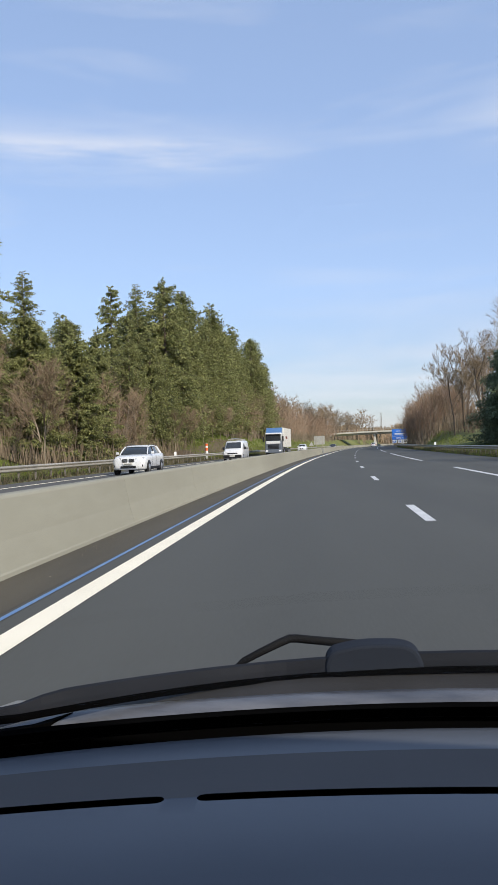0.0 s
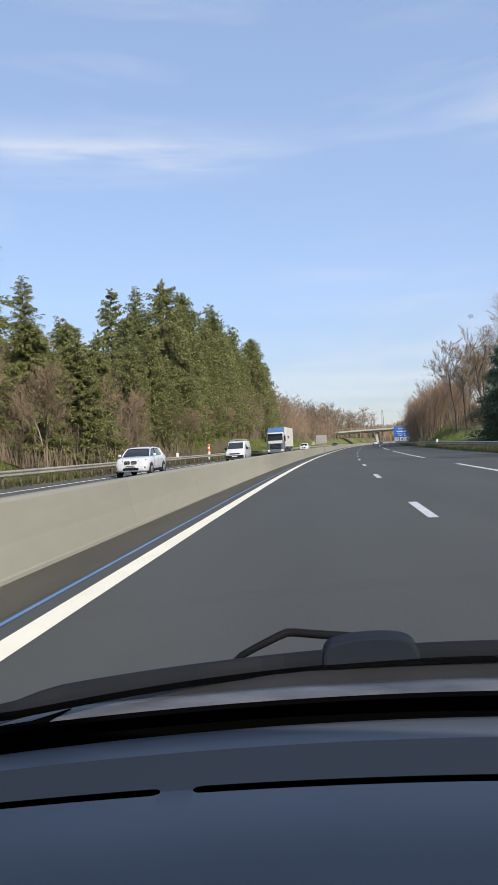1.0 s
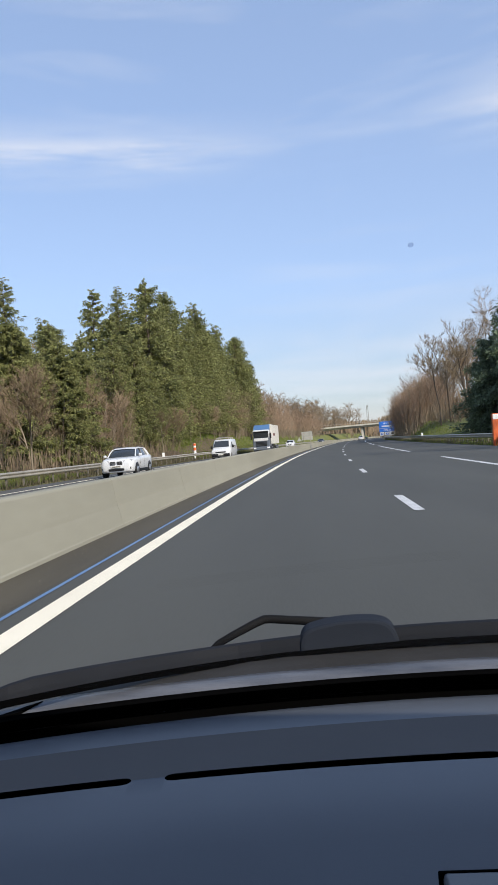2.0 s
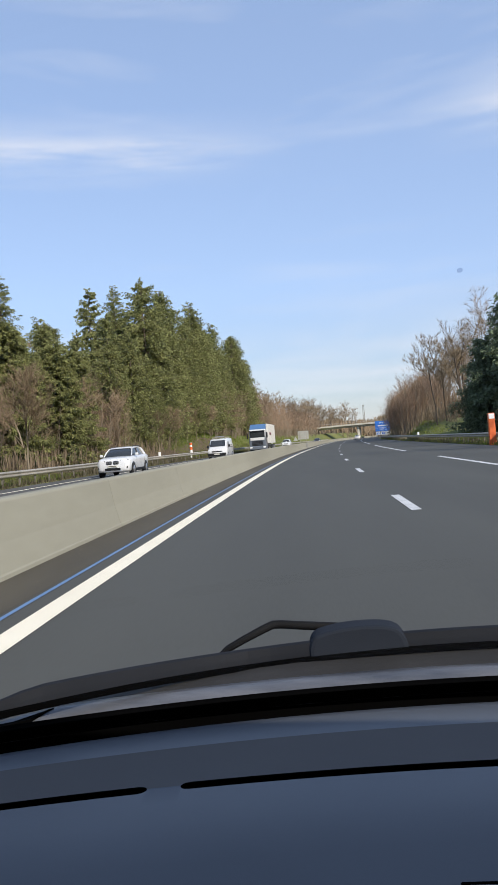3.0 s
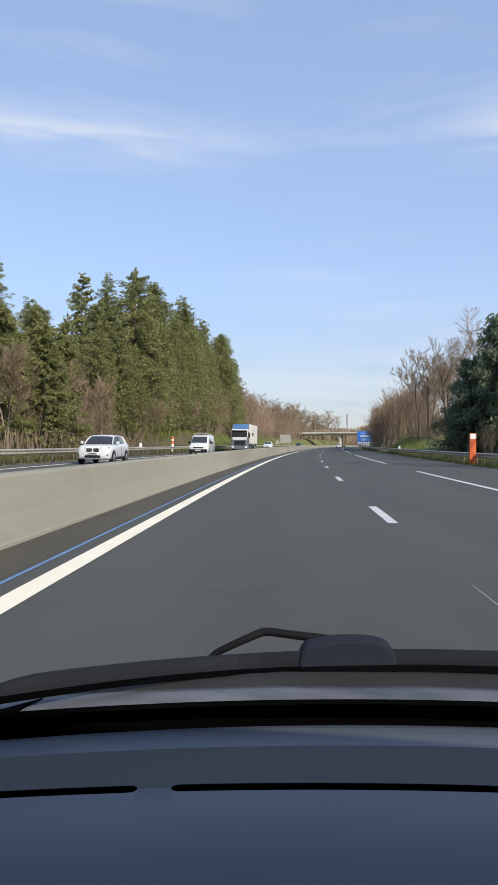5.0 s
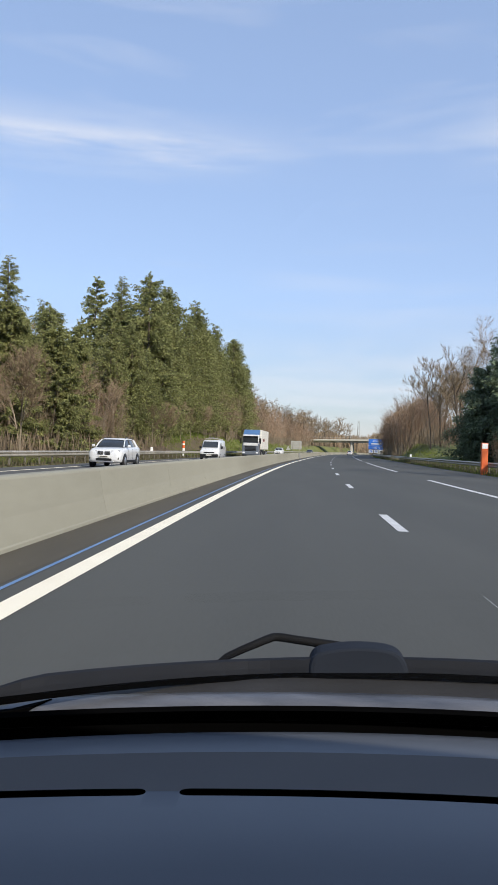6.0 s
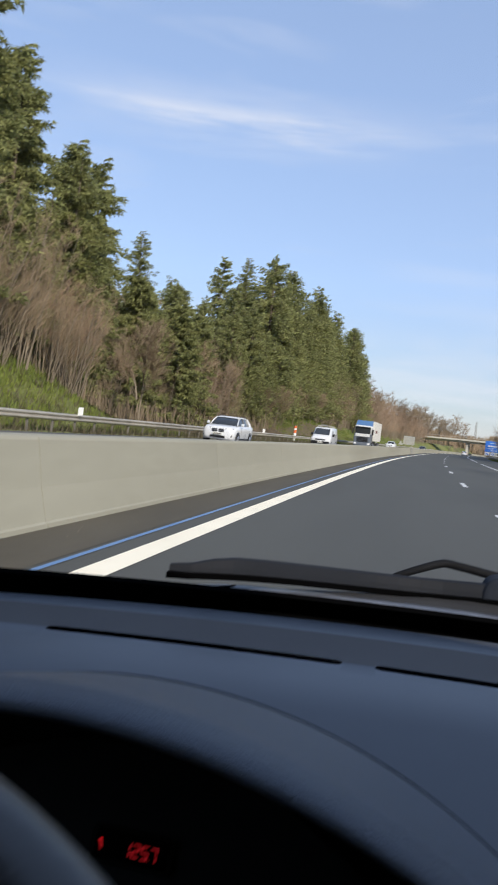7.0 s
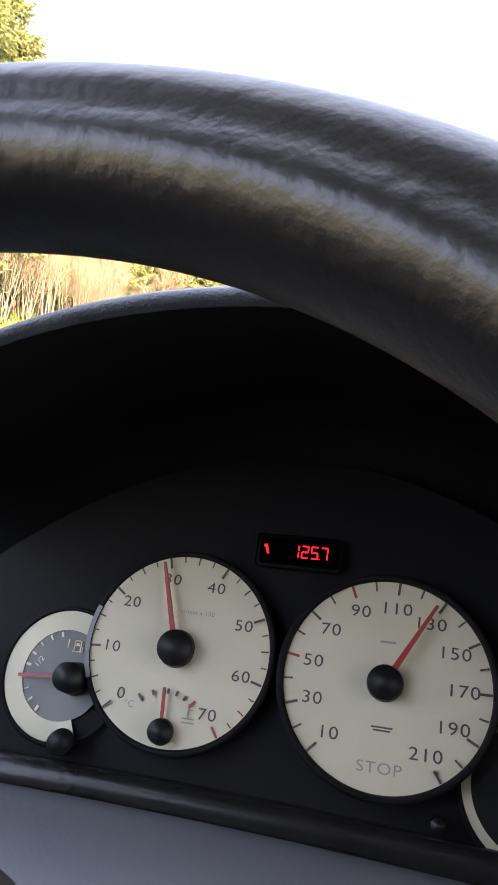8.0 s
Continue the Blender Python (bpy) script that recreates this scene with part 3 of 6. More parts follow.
def plant(kinds, x, y, size=1.0, first=[]):
    """Stand one of the kinds at a place beside the road, turned and sized at random; the pattern itself takes the first place."""
    ob = next((k for k in kinds if k.name not in first), None) if y < 215 else None
    ob = ob or PLANT.choice(kinds)
    px = x + bend(min(max(y, -60), 440))
    s = size * PLANT.uniform(0.9, 1.1)
    m = pose(px, y, ground_z(px, y) - 0.05, 0, 0, PLANT.uniform(0, 360)) @ Matrix.Diagonal((s, s, s, 1))
    if y > 215 and ob.name.startswith("bare_shrub"):
        FAR.append((ob, m))
        return None
    if ob.name not in first:
        first.append(ob.name)
        ob.matrix_basis = m
        return ob
    q = copy_thing(ob, pose(0, 0, 0))
    q.matrix_basis = m
    return q


SPRUCES = [tree_kind("spruce", "tall dense green spruce tree at the roadside", "tree", spruce_meshes(s, 22, 5.8, NEEDLES, 0.06, 0.68, 0.64, 8.0, 1.9), "spruces on the bank") for s in (1, 2, 3)]
NEAR_SPRUCES = [tree_kind("spruce", "tall dark green spruce with finely drooping branches", "tree", spruce_meshes(s, 22, 5.8, NEEDLES, 0.06, 0.60, 0.62, 34.0, 1.15), "spruces on the bank") for s in (12, 13)]
STAND = [tree_kind("spruce", "dense olive-green spruce with a broad rounded crown", "tree", spruce_meshes(s, 22, 6.2, NEEDLES, 0.07, 0.58, 0.48, 10.0, 2.3, 0.60, 10, 0.40), "spruces on the bank") for s in (14, 15, 16)]
LOW_SPRUCES = [tree_kind("spruce", "low bushy olive-green spruce among bare brush", "tree", spruce_meshes(s, 22, 6.6, NEEDLES, 0.03, 0.5, 0.8, 20.0, 1.5, 0.6), "spruces on the bank") for s in (17, 18)]
OPEN_SPRUCE = [tree_kind("spruce", "tall spruce with a loose open crown above its neighbours", "tree", spruce_meshes(7, 22, 5.6, NEEDLES, 0.16, 0.72, 0.55, 20.0), "spruces on the bank")]
DARK_FIRS = [tree_kind("fir", "broad dark green fir reaching down to the grass", "tree", spruce_meshes(s, 14, 5.6, NEEDLES_BLUE, 0.02, 0.56, 0.55, 27.0, 1.9, 0.55, 16, 0.5), "dark firs by the verge") for s in (4, 5)]
BARE = [tree_kind("bare_tree", "leafless deciduous tree with fine grey-brown twigs", "tree", bare_meshes(s, 17, 0.95, TWIGS, BARK, 0.84), "bare trees") for s in (21, 22, 23)]
FAR_BARE = [tree_kind("bare_tree", "leafless deciduous tree on the distant bank", "tree", bare_meshes(s, 17, 0.95, TWIGS, BARK, 0.67), "bare trees") for s in (24, 25)]
PALE = [tree_kind("bare_tree", "slim leafless tree with a pale trunk", "tree", bare_meshes(s, 13, 0.75, TWIGS, PALE_BARK), "bare trees") for s in (31, 32)]
SHRUBS = [tree_kind("bare_shrub", "leafless thicket clump of slim pale stems", "shrub", shrub_meshes(s, 8.5, 0.34, TWIGS, 15, 13, 6), "thicket on the bank") for s in (41, 42, 43)]
RED_SHRUBS = [tree_kind("bare_shrub", "leafless reddish-brown thicket clump", "shrub", shrub_meshes(s, 8.5, 0.26, RED_TWIGS, 15, 13, 6), "reddish thicket") for s in (51, 52)]

FAR_MESHES = [shrub_meshes(s, 8.5, 0.28, RED_TWIGS, 9, 7, 4) for s in (61, 62, 63)]


def build_woods():
    # left: tall spruces on the near bank, behind coppice stems
    for x, y, s in ((-24, 38, 0.84), (-23, 32, 0.84), (-27, 50.5, 0.98), (-24.2, 46, 0.86), (-29, 42, 0.98), (-27.5, 55.5, 0.92), (-31, 47, 1.0)):
        plant(NEAR_SPRUCES, x, y, s)
    for y in steps(20, 40, 2.0):
        plant(SHRUBS, -19.6 + PLANT.uniform(-0.6, 0.6), y, 0.78)
        plant(SHRUBS + RED_SHRUBS, -21.6 + PLANT.uniform(-0.8, 0.8), y + 1.2, 0.92)
    # left: low bushy spruces with a loose taller one, then a bare brown wood
    for x, y, s in ((-22.0, 53, 0.50), (-20.4, 58, 0.46), (-24.5, 61, 0.54), (-20.8, 64, 0.44), (-26, 55, 0.54), (-29, 70, 0.60)):
        plant(LOW_SPRUCES, x, y, s)
    for x, y, s in ((-28.0, 66, 0.60), (-26.5, 72, 0.62), (-29.0, 77, 0.70), (-26.8, 82, 0.68), (-30.5, 84, 0.74)):
        plant(STAND, x, y, s)
    plant(OPEN_SPRUCE, -25.4, 60, 0.78)
    plant(PALE, -17.6, 44.5, 0.62)
    for y in steps(46, 80, 2.7):
        plant(PALE + SHRUBS, -21.3 + PLANT.uniform(-1.0, 1.0), y, 0.66)
        plant(SHRUBS + RED_SHRUBS, -23.6 + PLANT.uniform(-1.2, 1.2), y + 1.2, 0.98)
        plant(PALE + BARE[:1], -27 + PLANT.uniform(-2, 2), y + PLANT.uniform(-1, 1), 0.72)
        plant(RED_SHRUBS + SHRUBS, -31 + PLANT.uniform(-2, 2), y * 1.05, 1.25)
    for y in steps(60, 125, 5):
        plant(SPRUCES, -48 + PLANT.uniform(-5, 5), y, 0.62)
    # left: the spruce stand, with two loose crowns above it
    plant(OPEN_SPRUCE, -27.2, 99, 0.96)
    plant(OPEN_SPRUCE, -24.2, 110, 0.94)
    for y in steps(93, 184, 4.2):
        plant(STAND, -22.6 + PLANT.uniform(-1.2, 1.2), y, PLANT.uniform(0.82, 0.93))
        plant(SPRUCES, -28.5 + PLANT.uniform(-2, 2), y + 3, PLANT.uniform(0.78, 0.90))
    for x, y, s in ((-22.6, 80, 0.62), (-21.4, 84, 0.66), (-24.5, 86, 0.74), (-20.6, 88, 0.52), (-20.4, 95, 0.58), (-20.8, 103, 0.60), (-20.5, 112, 0.55), (-22, 84, 0.60)):
        plant(STAND, x, y, s)
    for y in steps(84, 120, 6.0):
        plant(PALE + SHRUBS[:1], -19.4 + PLANT.uniform(-0.6, 0.5), y, 0.50)
    # left: thicket on the grass bank, with taller bare trees behind
    for y in steps(126, 340, 3.9):
        plant(SHRUBS + RED_SHRUBS, -20.2 + PLANT.uniform(-0.8, 0.8), y, 1.0)
        plant(RED_SHRUBS + SHRUBS[:1], -23.0 + PLANT.uniform(-1, 1), y + 2, 1.25)
        plant(RED_SHRUBS, -26.0 + PLANT.uniform(-1, 1), y + 1, 1.5)
    for y in steps(190, 440, 10):
        plant(FAR_BARE, -25 + PLANT.uniform(-2, 2), y, PLANT.uniform(0.95, 1.2))
        plant(FAR_BARE, -31 + PLANT.uniform(-2, 2), y + 3, PLANT.uniform(1.05, 1.35))
    # right: bare wood, dark firs, a tall bare group, reddish thicket
    for y in steps(30, 66, 5):
        plant(PALE + BARE, 23 + PLANT.uniform(-1.5, 1.5), y, 0.95)
        plant(SHRUBS, 21.5 + PLANT.uniform(-1, 1), y + 2, 0.8)
        plant(BARE, 30 + PLANT.uniform(-2, 2), y + 3, 1.0)
    for x, y, s in ((20.4, 95, 0.90), (24.0, 93, 1.16), (25.0, 82, 1.0), (29.0, 86, 1.2)):
        plant(DARK_FIRS, x, y, s)
    for x, y, s in ((18.5, 77, 0.42), (20.5, 73, 0.5), (22.8, 70, 0.45)):
        plant(RED_SHRUBS + SHRUBS[:1], x, y, s)
    for x, y, s in ((17.6, 126, 1.0), (20.0, 132, 1.12), (22.5, 124, 1.2), (24.0, 136, 1.2), (26.5, 128, 1.25), (28, 114, 1.3), (29, 120, 1.3), (25, 146, 1.2)):
        plant(BARE, x, y, s)
    for x, y, s in ((20.5, 128, 0.9), (22.5, 122, 0.9), (24.0, 116, 0.95), (18.6, 133, 0.95)):
        plant(RED_SHRUBS, x, y, s)
    for y in steps(142, 178, 3.2):
        plant(RED_SHRUBS, 13.6 + PLANT.uniform(-0.7, 0.7), y, 1.12)
    for y in steps(146, 330, 3.9):
        plant(RED_SHRUBS, 16.6 + PLANT.uniform(-0.8, 0.8), y, 1.2)
        plant(RED_SHRUBS + SHRUBS[:1], 20.5 + PLANT.uniform(-1, 1), y + 2, 1.4)
    for y in steps(160, 340, 10):
        plant(FAR_BARE, 27 + PLANT.uniform(-2, 2), y, 1.2)
    # beyond the bridge
    for i in range(60):
        x = -70 + i * 2.6
        plant(RED_SHRUBS + SHRUBS, x, 378 + 14 * abs(math.sin(i * 1.3)), 1.0)


build_woods()


def brush(name, label, spots, hmin, hmax, wmin, wmax, per, material):
    """Uncountable leafless brush: small tapering blades of twigs."""
    rnd = random.Random(9)
    v, f = [], []
    for x, y, z in spots:
        for _ in range(per):
            h = rnd.uniform(hmin, hmax)
            ox, oy, w = x + rnd.uniform(-1.2, 1.2), y + rnd.uniform(-1.2, 1.2), rnd.uniform(wmin, wmax)
            a, t = rnd.uniform(0, 3.14), rnd.uniform(-0.25, 0.25)
            dx, dy = math.cos(a) * w, math.sin(a) * w
            b = len(v)
            v.extend(((ox - dx * 0.3, oy - dy * 0.3, z), (ox + dx * 0.3, oy + dy * 0.3, z), (ox + dx + t * h * 0.6, oy + dy, z + h * 0.7), (ox + t * h, oy, z + h), (ox - dx + t * h * 0.6, oy - dy, z + h * 0.65)))
            f.append((b, b + 1, b + 2, b + 3, b + 4))
    tagged(new(name, mesh(name, v, f, material)), label, "woods", kind="stuff")


def build_far_woods():
    rnd = random.Random(19)
    spots = []
    for _ in range(12000):
        y = rnd.uniform(400, 760)
        x = rnd.uniform(-0.55, 0.5) * y + bend(400)
        z = (ground_z(x, 440) if abs(x - bend(440)) > 14 else 0) + far_hill(y) - 0.5
        spots.append((x, y, z))
    brush("far_woods", "brown leafless woods on the rise far ahead", spots, 3.5, 8.0, 0.15, 0.5, 3, TWIGS)
    spots = []
    for _ in range(5200):
        y = rnd.uniform(-30, 130)
        x = rnd.uniform(-75, -31 - 0.04 * y)
        spots.append((x, y, ground_z(x, y) - 0.3))
    for _ in range(2500):
        y = rnd.uniform(20, 340)
        x = rnd.uniform(27, 60) + bend(y)
        spots.append((x, y, ground_z(x, y) - 0.3))
    for _ in range(2600):
        y = rnd.uniform(120, 340)
        x = rnd.uniform(-60, -28) + bend(y)
        spots.append((x, y, ground_z(x, y) - 0.3))
    brush("woodland", "dense brown leafless wood behind the roadside trees", spots, 3.0, 8.5, 0.03, 0.16, 3, TWIGS)
    spots = []
    for _ in range(2600):
        y = rnd.uniform(8, 92)
        x = rnd.uniform(-32, -20.5 + 2 * smooth(36, 46, y)) + bend(y)
        spots.append((x, y, ground_z(x, y) - 0.1))
    for _ in range(1500):
        y = rnd.uniform(130, 320)
        x = rnd.uniform(-26, -20) + bend(y)
        spots.append((x, y, ground_z(x, y) - 0.1))
    for _ in range(1500):
        y = rnd.uniform(30, 320)
        x = rnd.uniform(16.5, 26) + bend(y)
        if not 70 < y < 128:
            spots.append((x, y, ground_z(x, y) - 0.1))
    brush("undergrowth", "brown bramble and brush under the trees", spots, 0.4, 2.3, 0.007, 0.028, 8, BRUSH)


build_far_woods()


def build_far_thicket():
    """The thicket clumps too far off to tell apart, joined by material."""
    for k, (name, label) in enumerate((("thicket_stems", "pale stems of the thicket along the distant banks"), ("thicket_twigs", "brown haze of twigs along the distant banks"))):
        vs, fs, base = [], [], 0
        for i, (ob, m) in enumerate(FAR):
            me = FAR_MESHES[i % 3][k]
            n = len(me.vertices)
            co = np.empty(n * 3)
            me.vertices.foreach_get("co", co)
            mm = np.array(m)
            vs.extend((co.reshape(n, 3) @ mm[:3, :3].T + mm[:3, 3]).tolist())
            fs.extend([tuple(base + i for i in q.vertices) for q in me.polygons])
            base += n
        tagged(new(name, mesh(name, vs, fs, PALE_BARK if k == 0 else RED_TWIGS)), label, "thicket", kind="stuff")


build_far_thicket()


# ---------------------------------------------------------------- bridge, signs, posts
def build_bridge():
    y = 352.0
    br = thing("bridge", "pale concrete road bridge on slim piers over the motorway", "bridge", on_road(0, y))
    rows = []
    prof = [(-5.2, 6.35), (-5.2, 7.05), (-5.0, 7.05), (-5.0, 6.6), (5.0, 6.6), (5.0, 7.05), (5.2, 7.05), (5.2, 6.35), (3.8, 6.2), (3.6, 5.55), (-3.6, 5.55), (-3.8, 6.2)]
    for x in (-36, -22, -8, 4, 14, 24, 38):
        rows.append([Vector((x, a, z + 0.0006 * (x + 2) * 10 - 0.0006 * (x + 2) ** 2)) for a, z in prof])
    part("deck", grid(rows, True), CONCRETE_PALE, br, "pale concrete deck")
    for x in (-3.7, 8.6):
        part("pier", box(x - 0.45, -3.2, -0.2, x + 0.45, 3.2, 5.56, 0.12), CONCRETE_PALE, br, "concrete pier")
    for sg in (-1, 1):
        part("railing", box(-36, sg * 5.1 - 0.03, 7.75, 38, sg * 5.1 + 0.03, 7.82), STEEL, br, "steel parapet rail")
        for k in range(25):
            x = -36 + 3 * k
            part("railing_post", box(x - 0.04, sg * 5.1 - 0.04, 6.95, x + 0.04, sg * 5.1 + 0.04, 7.76), STEEL, br)
    for sg, x0 in ((-1, -17.5), (1, 16.5)):
        rows = []
        for a in (-7, -4.5, 4.5, 7):
            h = 5.6 if abs(a) < 6 else 1.2
            rows.append([Vector((x0, a, -0.3)), Vector((x0 + sg * 9, a, h)), Vector((x0 + sg * 22, a, h + 0.7)), Vector((x0 + sg * 22, a, -0.4))])
        part("abutment_slope", grid(rows), LITTER, br, "brown embankment under the bridge end")
    return br


build_bridge()


def letters(text, size, x, z, parent, material, y=-0.03, name="lettering", squeeze=1.0):
    ob = writing(text, size, 0, 0, 0, parent, material, name=name)
    ob.matrix_basis = pose(x, y, z, 90, 0, 0) @ Matrix.Diagonal((squeeze, 1, 1, 1))
    return ob


def writing(text, size, x, y, z, parent, material, turn=0.0, name="numeral", squeeze=1.0):
    cu = bpy.data.curves.new(name, "FONT")
    cu.body, cu.size, cu.align_x, cu.align_y = text, size, "CENTER", "CENTER"
    cu.extrude = size * 0.01 if size > 0.05 else 0.0
    cu.space_character = 1.12 if size < 0.05 else 1.0
    cu.materials.append(material)
    ob = new(name, cu)
    ob.parent = parent
    ob.matrix_basis = pose(x, y, z, 0, 0, turn) @ Matrix.Diagonal((squeeze, 1, 1, 1))
    return ob


def build_signs():
    y = 288
    s = thing("motorway_sign", "large blue motorway sign announcing a rest area, on steel posts", "sign", on_road(11.6, y))
    for x in (-2.3, 0.0, 2.3):
        part("post", box(x - 0.09, 0.03, -0.4, x + 0.09, 0.2, 6.2), STEEL, s, "steel post")
    part("upper_panel", box(-2.9, -0.02, 3.75, 2.9, 0.03, 6.3, 0.02), SIGN_BLUE, s, "blue panel with white writing")
    part("distance_panel", box(-2.9, -0.02, 2.35, 2.9, 0.03, 3.65, 0.02), SIGN_BLUE, s, "blue distance panel")
    part("white_border", box(-2.94, -0.012, 3.66, 2.94, 0.02, 3.74), SIGN_WHITE, s)
    letters("aire de", 0.95, 0, 5.62, s, SIGN_WHITE)
    part("white_stripe", box(-1.9, -0.034, 4.25, 1.9, -0.022, 4.75, 0.004), SIGN_WHITE, s, "white stripe on the blue panel")
    letters("1000 m", 0.95, 0, 2.98, s, SIGN_WHITE)
    for k, x in enumerate((-1.95, 0, 1.95)):
        q = part("symbol_panel", box(x - 0.85, -0.02, 0.95, x + 0.85, 0.03, 2.25, 0.02), SIGN_WHITE, s, "white symbol panel")
        part("symbol", box(x - 0.45, -0.032, 1.25, x + 0.45, -0.022, 1.95), INK if k == 2 else SIGN_BLUE, q)
        part("symbol", box(x - 0.2, -0.042, 1.4, x + 0.2, -0.033, 1.8), SIGN_WHITE if k != 2 else INK, q)
    b = thing("sign_back", "grey back of a sign on posts on the far verge", "sign", on_road(-15.6, 262))
    part("panel", box(-1.9, -0.03, 1.5, 1.9, 0.03, 4.4, 0.02), SIGN_BACK, b)
    for z in (2.2, 3.0, 3.8):
        part("stiffener", box(-1.85, -0.09, z - 0.04, 1.85, -0.032, z + 0.04), STEEL, b)
    for x in (-1.1, 1.1):
        part("post", box(x - 0.07, -0.2, -0.4, x + 0.07, -0.095, 4.2), STEEL, b)
    t = thing("warning_sign", "small pale triangular sign on a post", "sign", on_road(-15.3, 236))
    bm = bmesh.new()
    lo = [bm.verts.new(p) for p in ((-0.75, -0.02, 1.2), (0.75, -0.02, 1.2), (0, -0.02, 2.5))]
    hi = [bm.verts.new((v.co.x, 0.02, v.co.z)) for v in lo]
    bm.faces.new(lo)
    bm.faces.new(list(reversed(hi)))
    for i in range(3):
        k = (i + 1) % 3
        bm.faces.new((lo[k], lo[i], hi[i], hi[k]))
    part("plate", bm, SIGN_BACK, t)
    part("post", box(-0.04, 0.025, -0.3, 0.04, 0.1, 2.3), STEEL, t)
    mast = thing("radio_mast", "distant lattice radio mast above the treeline", "mast", pose(70, 900, 0))
    for sx, sy in ((-1, -1), (1, -1), (1, 1), (-1, 1)):
        part("leg", cylinder((sx * 1.4, sy * 1.4, 0), (sx * 0.6, sy * 0.6, 38), 0.25, 0.2, 6), RUSTY, mast)
    for k in range(10):
        z = 3 + 3.7 * k
        w = 1.4 - 0.8 * z / 38
        part("brace", box(-w - 0.1, -w - 0.1, z - 0.12, w + 0.1, w + 0.1, z + 0.12), RUSTY, mast)


build_signs()


def build_posts():
    p = thing("marker_post", "white roadside marker post with an orange top and band", "post", on_road(-16.0, 88))
    part("shaft", cylinder((0, 0, -0.3), (0, 0, 1.9), 0.16, 0.16, 14, 0.02), SIGN_WHITE, p)
    part("band", cylinder((0, 0, 1.05), (0, 0, 1.4), 0.166, 0.166, 14), ORANGE, p, "orange band")
    part("band", cylinder((0, 0, 1.62), (0, 0, 1.88), 0.166, 0.166, 14), ORANGE, p, "orange band")
    e = thing("emergency_post", "tall orange emergency post with a white top panel", "post", on_road(10.85, 47.5))
    part("body", box(-0.20, -0.16, -0.1, 0.20, 0.16, 1.98, 0.03), ORANGE, e)
    part("panel", box(-0.17, -0.176, 1.62, 0.17, -0.163, 1.94, 0.004), SIGN_WHITE, e, "white panel")
    first = None
    for x, y, z in ((-14.45, 30, 0.73), (-14.45, 66, 0.73), (-14.45, 100, 0.73), (-14.45, 134, 0.73), (-14.45, 168, 0.73), (11.1, 92, 0.73)):
        if first is None:
            first = thing("delineator", "small white reflector plate on the guardrail", "reflector", on_road(x, y, z), "rail reflectors")
            part("plate", box(-0.11, -0.03, 0.0, 0.11, 0.03, 0.36, 0.01), SIGN_WHITE, first)
        else:
            copy_thing(first, on_road(x, y, z))


build_posts()


# ---------------------------------------------------------------- vehicles
def hull(stations, material, parent, name, smooth_it=True):
    """A body lofted from stations (y, half width low, half width waist, half width top, z low, z waist, z top)."""
    rows = []
    for y, a, b, c, z0, z1, z2 in stations:
        side = [(a * 0.92, z0), (a, z0 + 0.06), (a * 0.3 + b * 0.7, z0 * 0.45 + z1 * 0.55), (b, z1), (b * 0.35 + c * 0.65, z1 * 0.35 + z2 * 0.65), (c, z2 - 0.03), (c * 0.85, z2)]
        rows.append([Vector((x, y, z)) for x, z in side] + [Vector((0, y, z2 + 0.012))] + [Vector((-x, y, z)) for x, z in reversed(side)])
    v, f = grid(rows, True)
    k = len(rows[0])
    f.append(tuple(reversed(range(k))))
    f.append(tuple(range((len(rows) - 1) * k, len(rows) * k)))
    return part(name, (v, f), material, parent, smooth=smooth_it)


def wheels(parent, xs, ys, r, w):
    for y in ys:
        for x in xs:
            sg = 1 if x > 0 else -1
            t = part("wheel", cylinder((x - sg * w, y, r), (x, y, r), r, r, 28, 0.03), TYRE, parent, "black tyre", True)
            part("rim", cylinder((x - sg * 0.1, y, r), (x + sg * 0.012, y, r), r * 0.64, r * 0.6, 20, 0.01), RIM, t, "alloy rim", True)


def quad(a, b, c, d):
    return [Vector(p) for p in (a, b, c, d)], [(0, 1, 2, 3)]


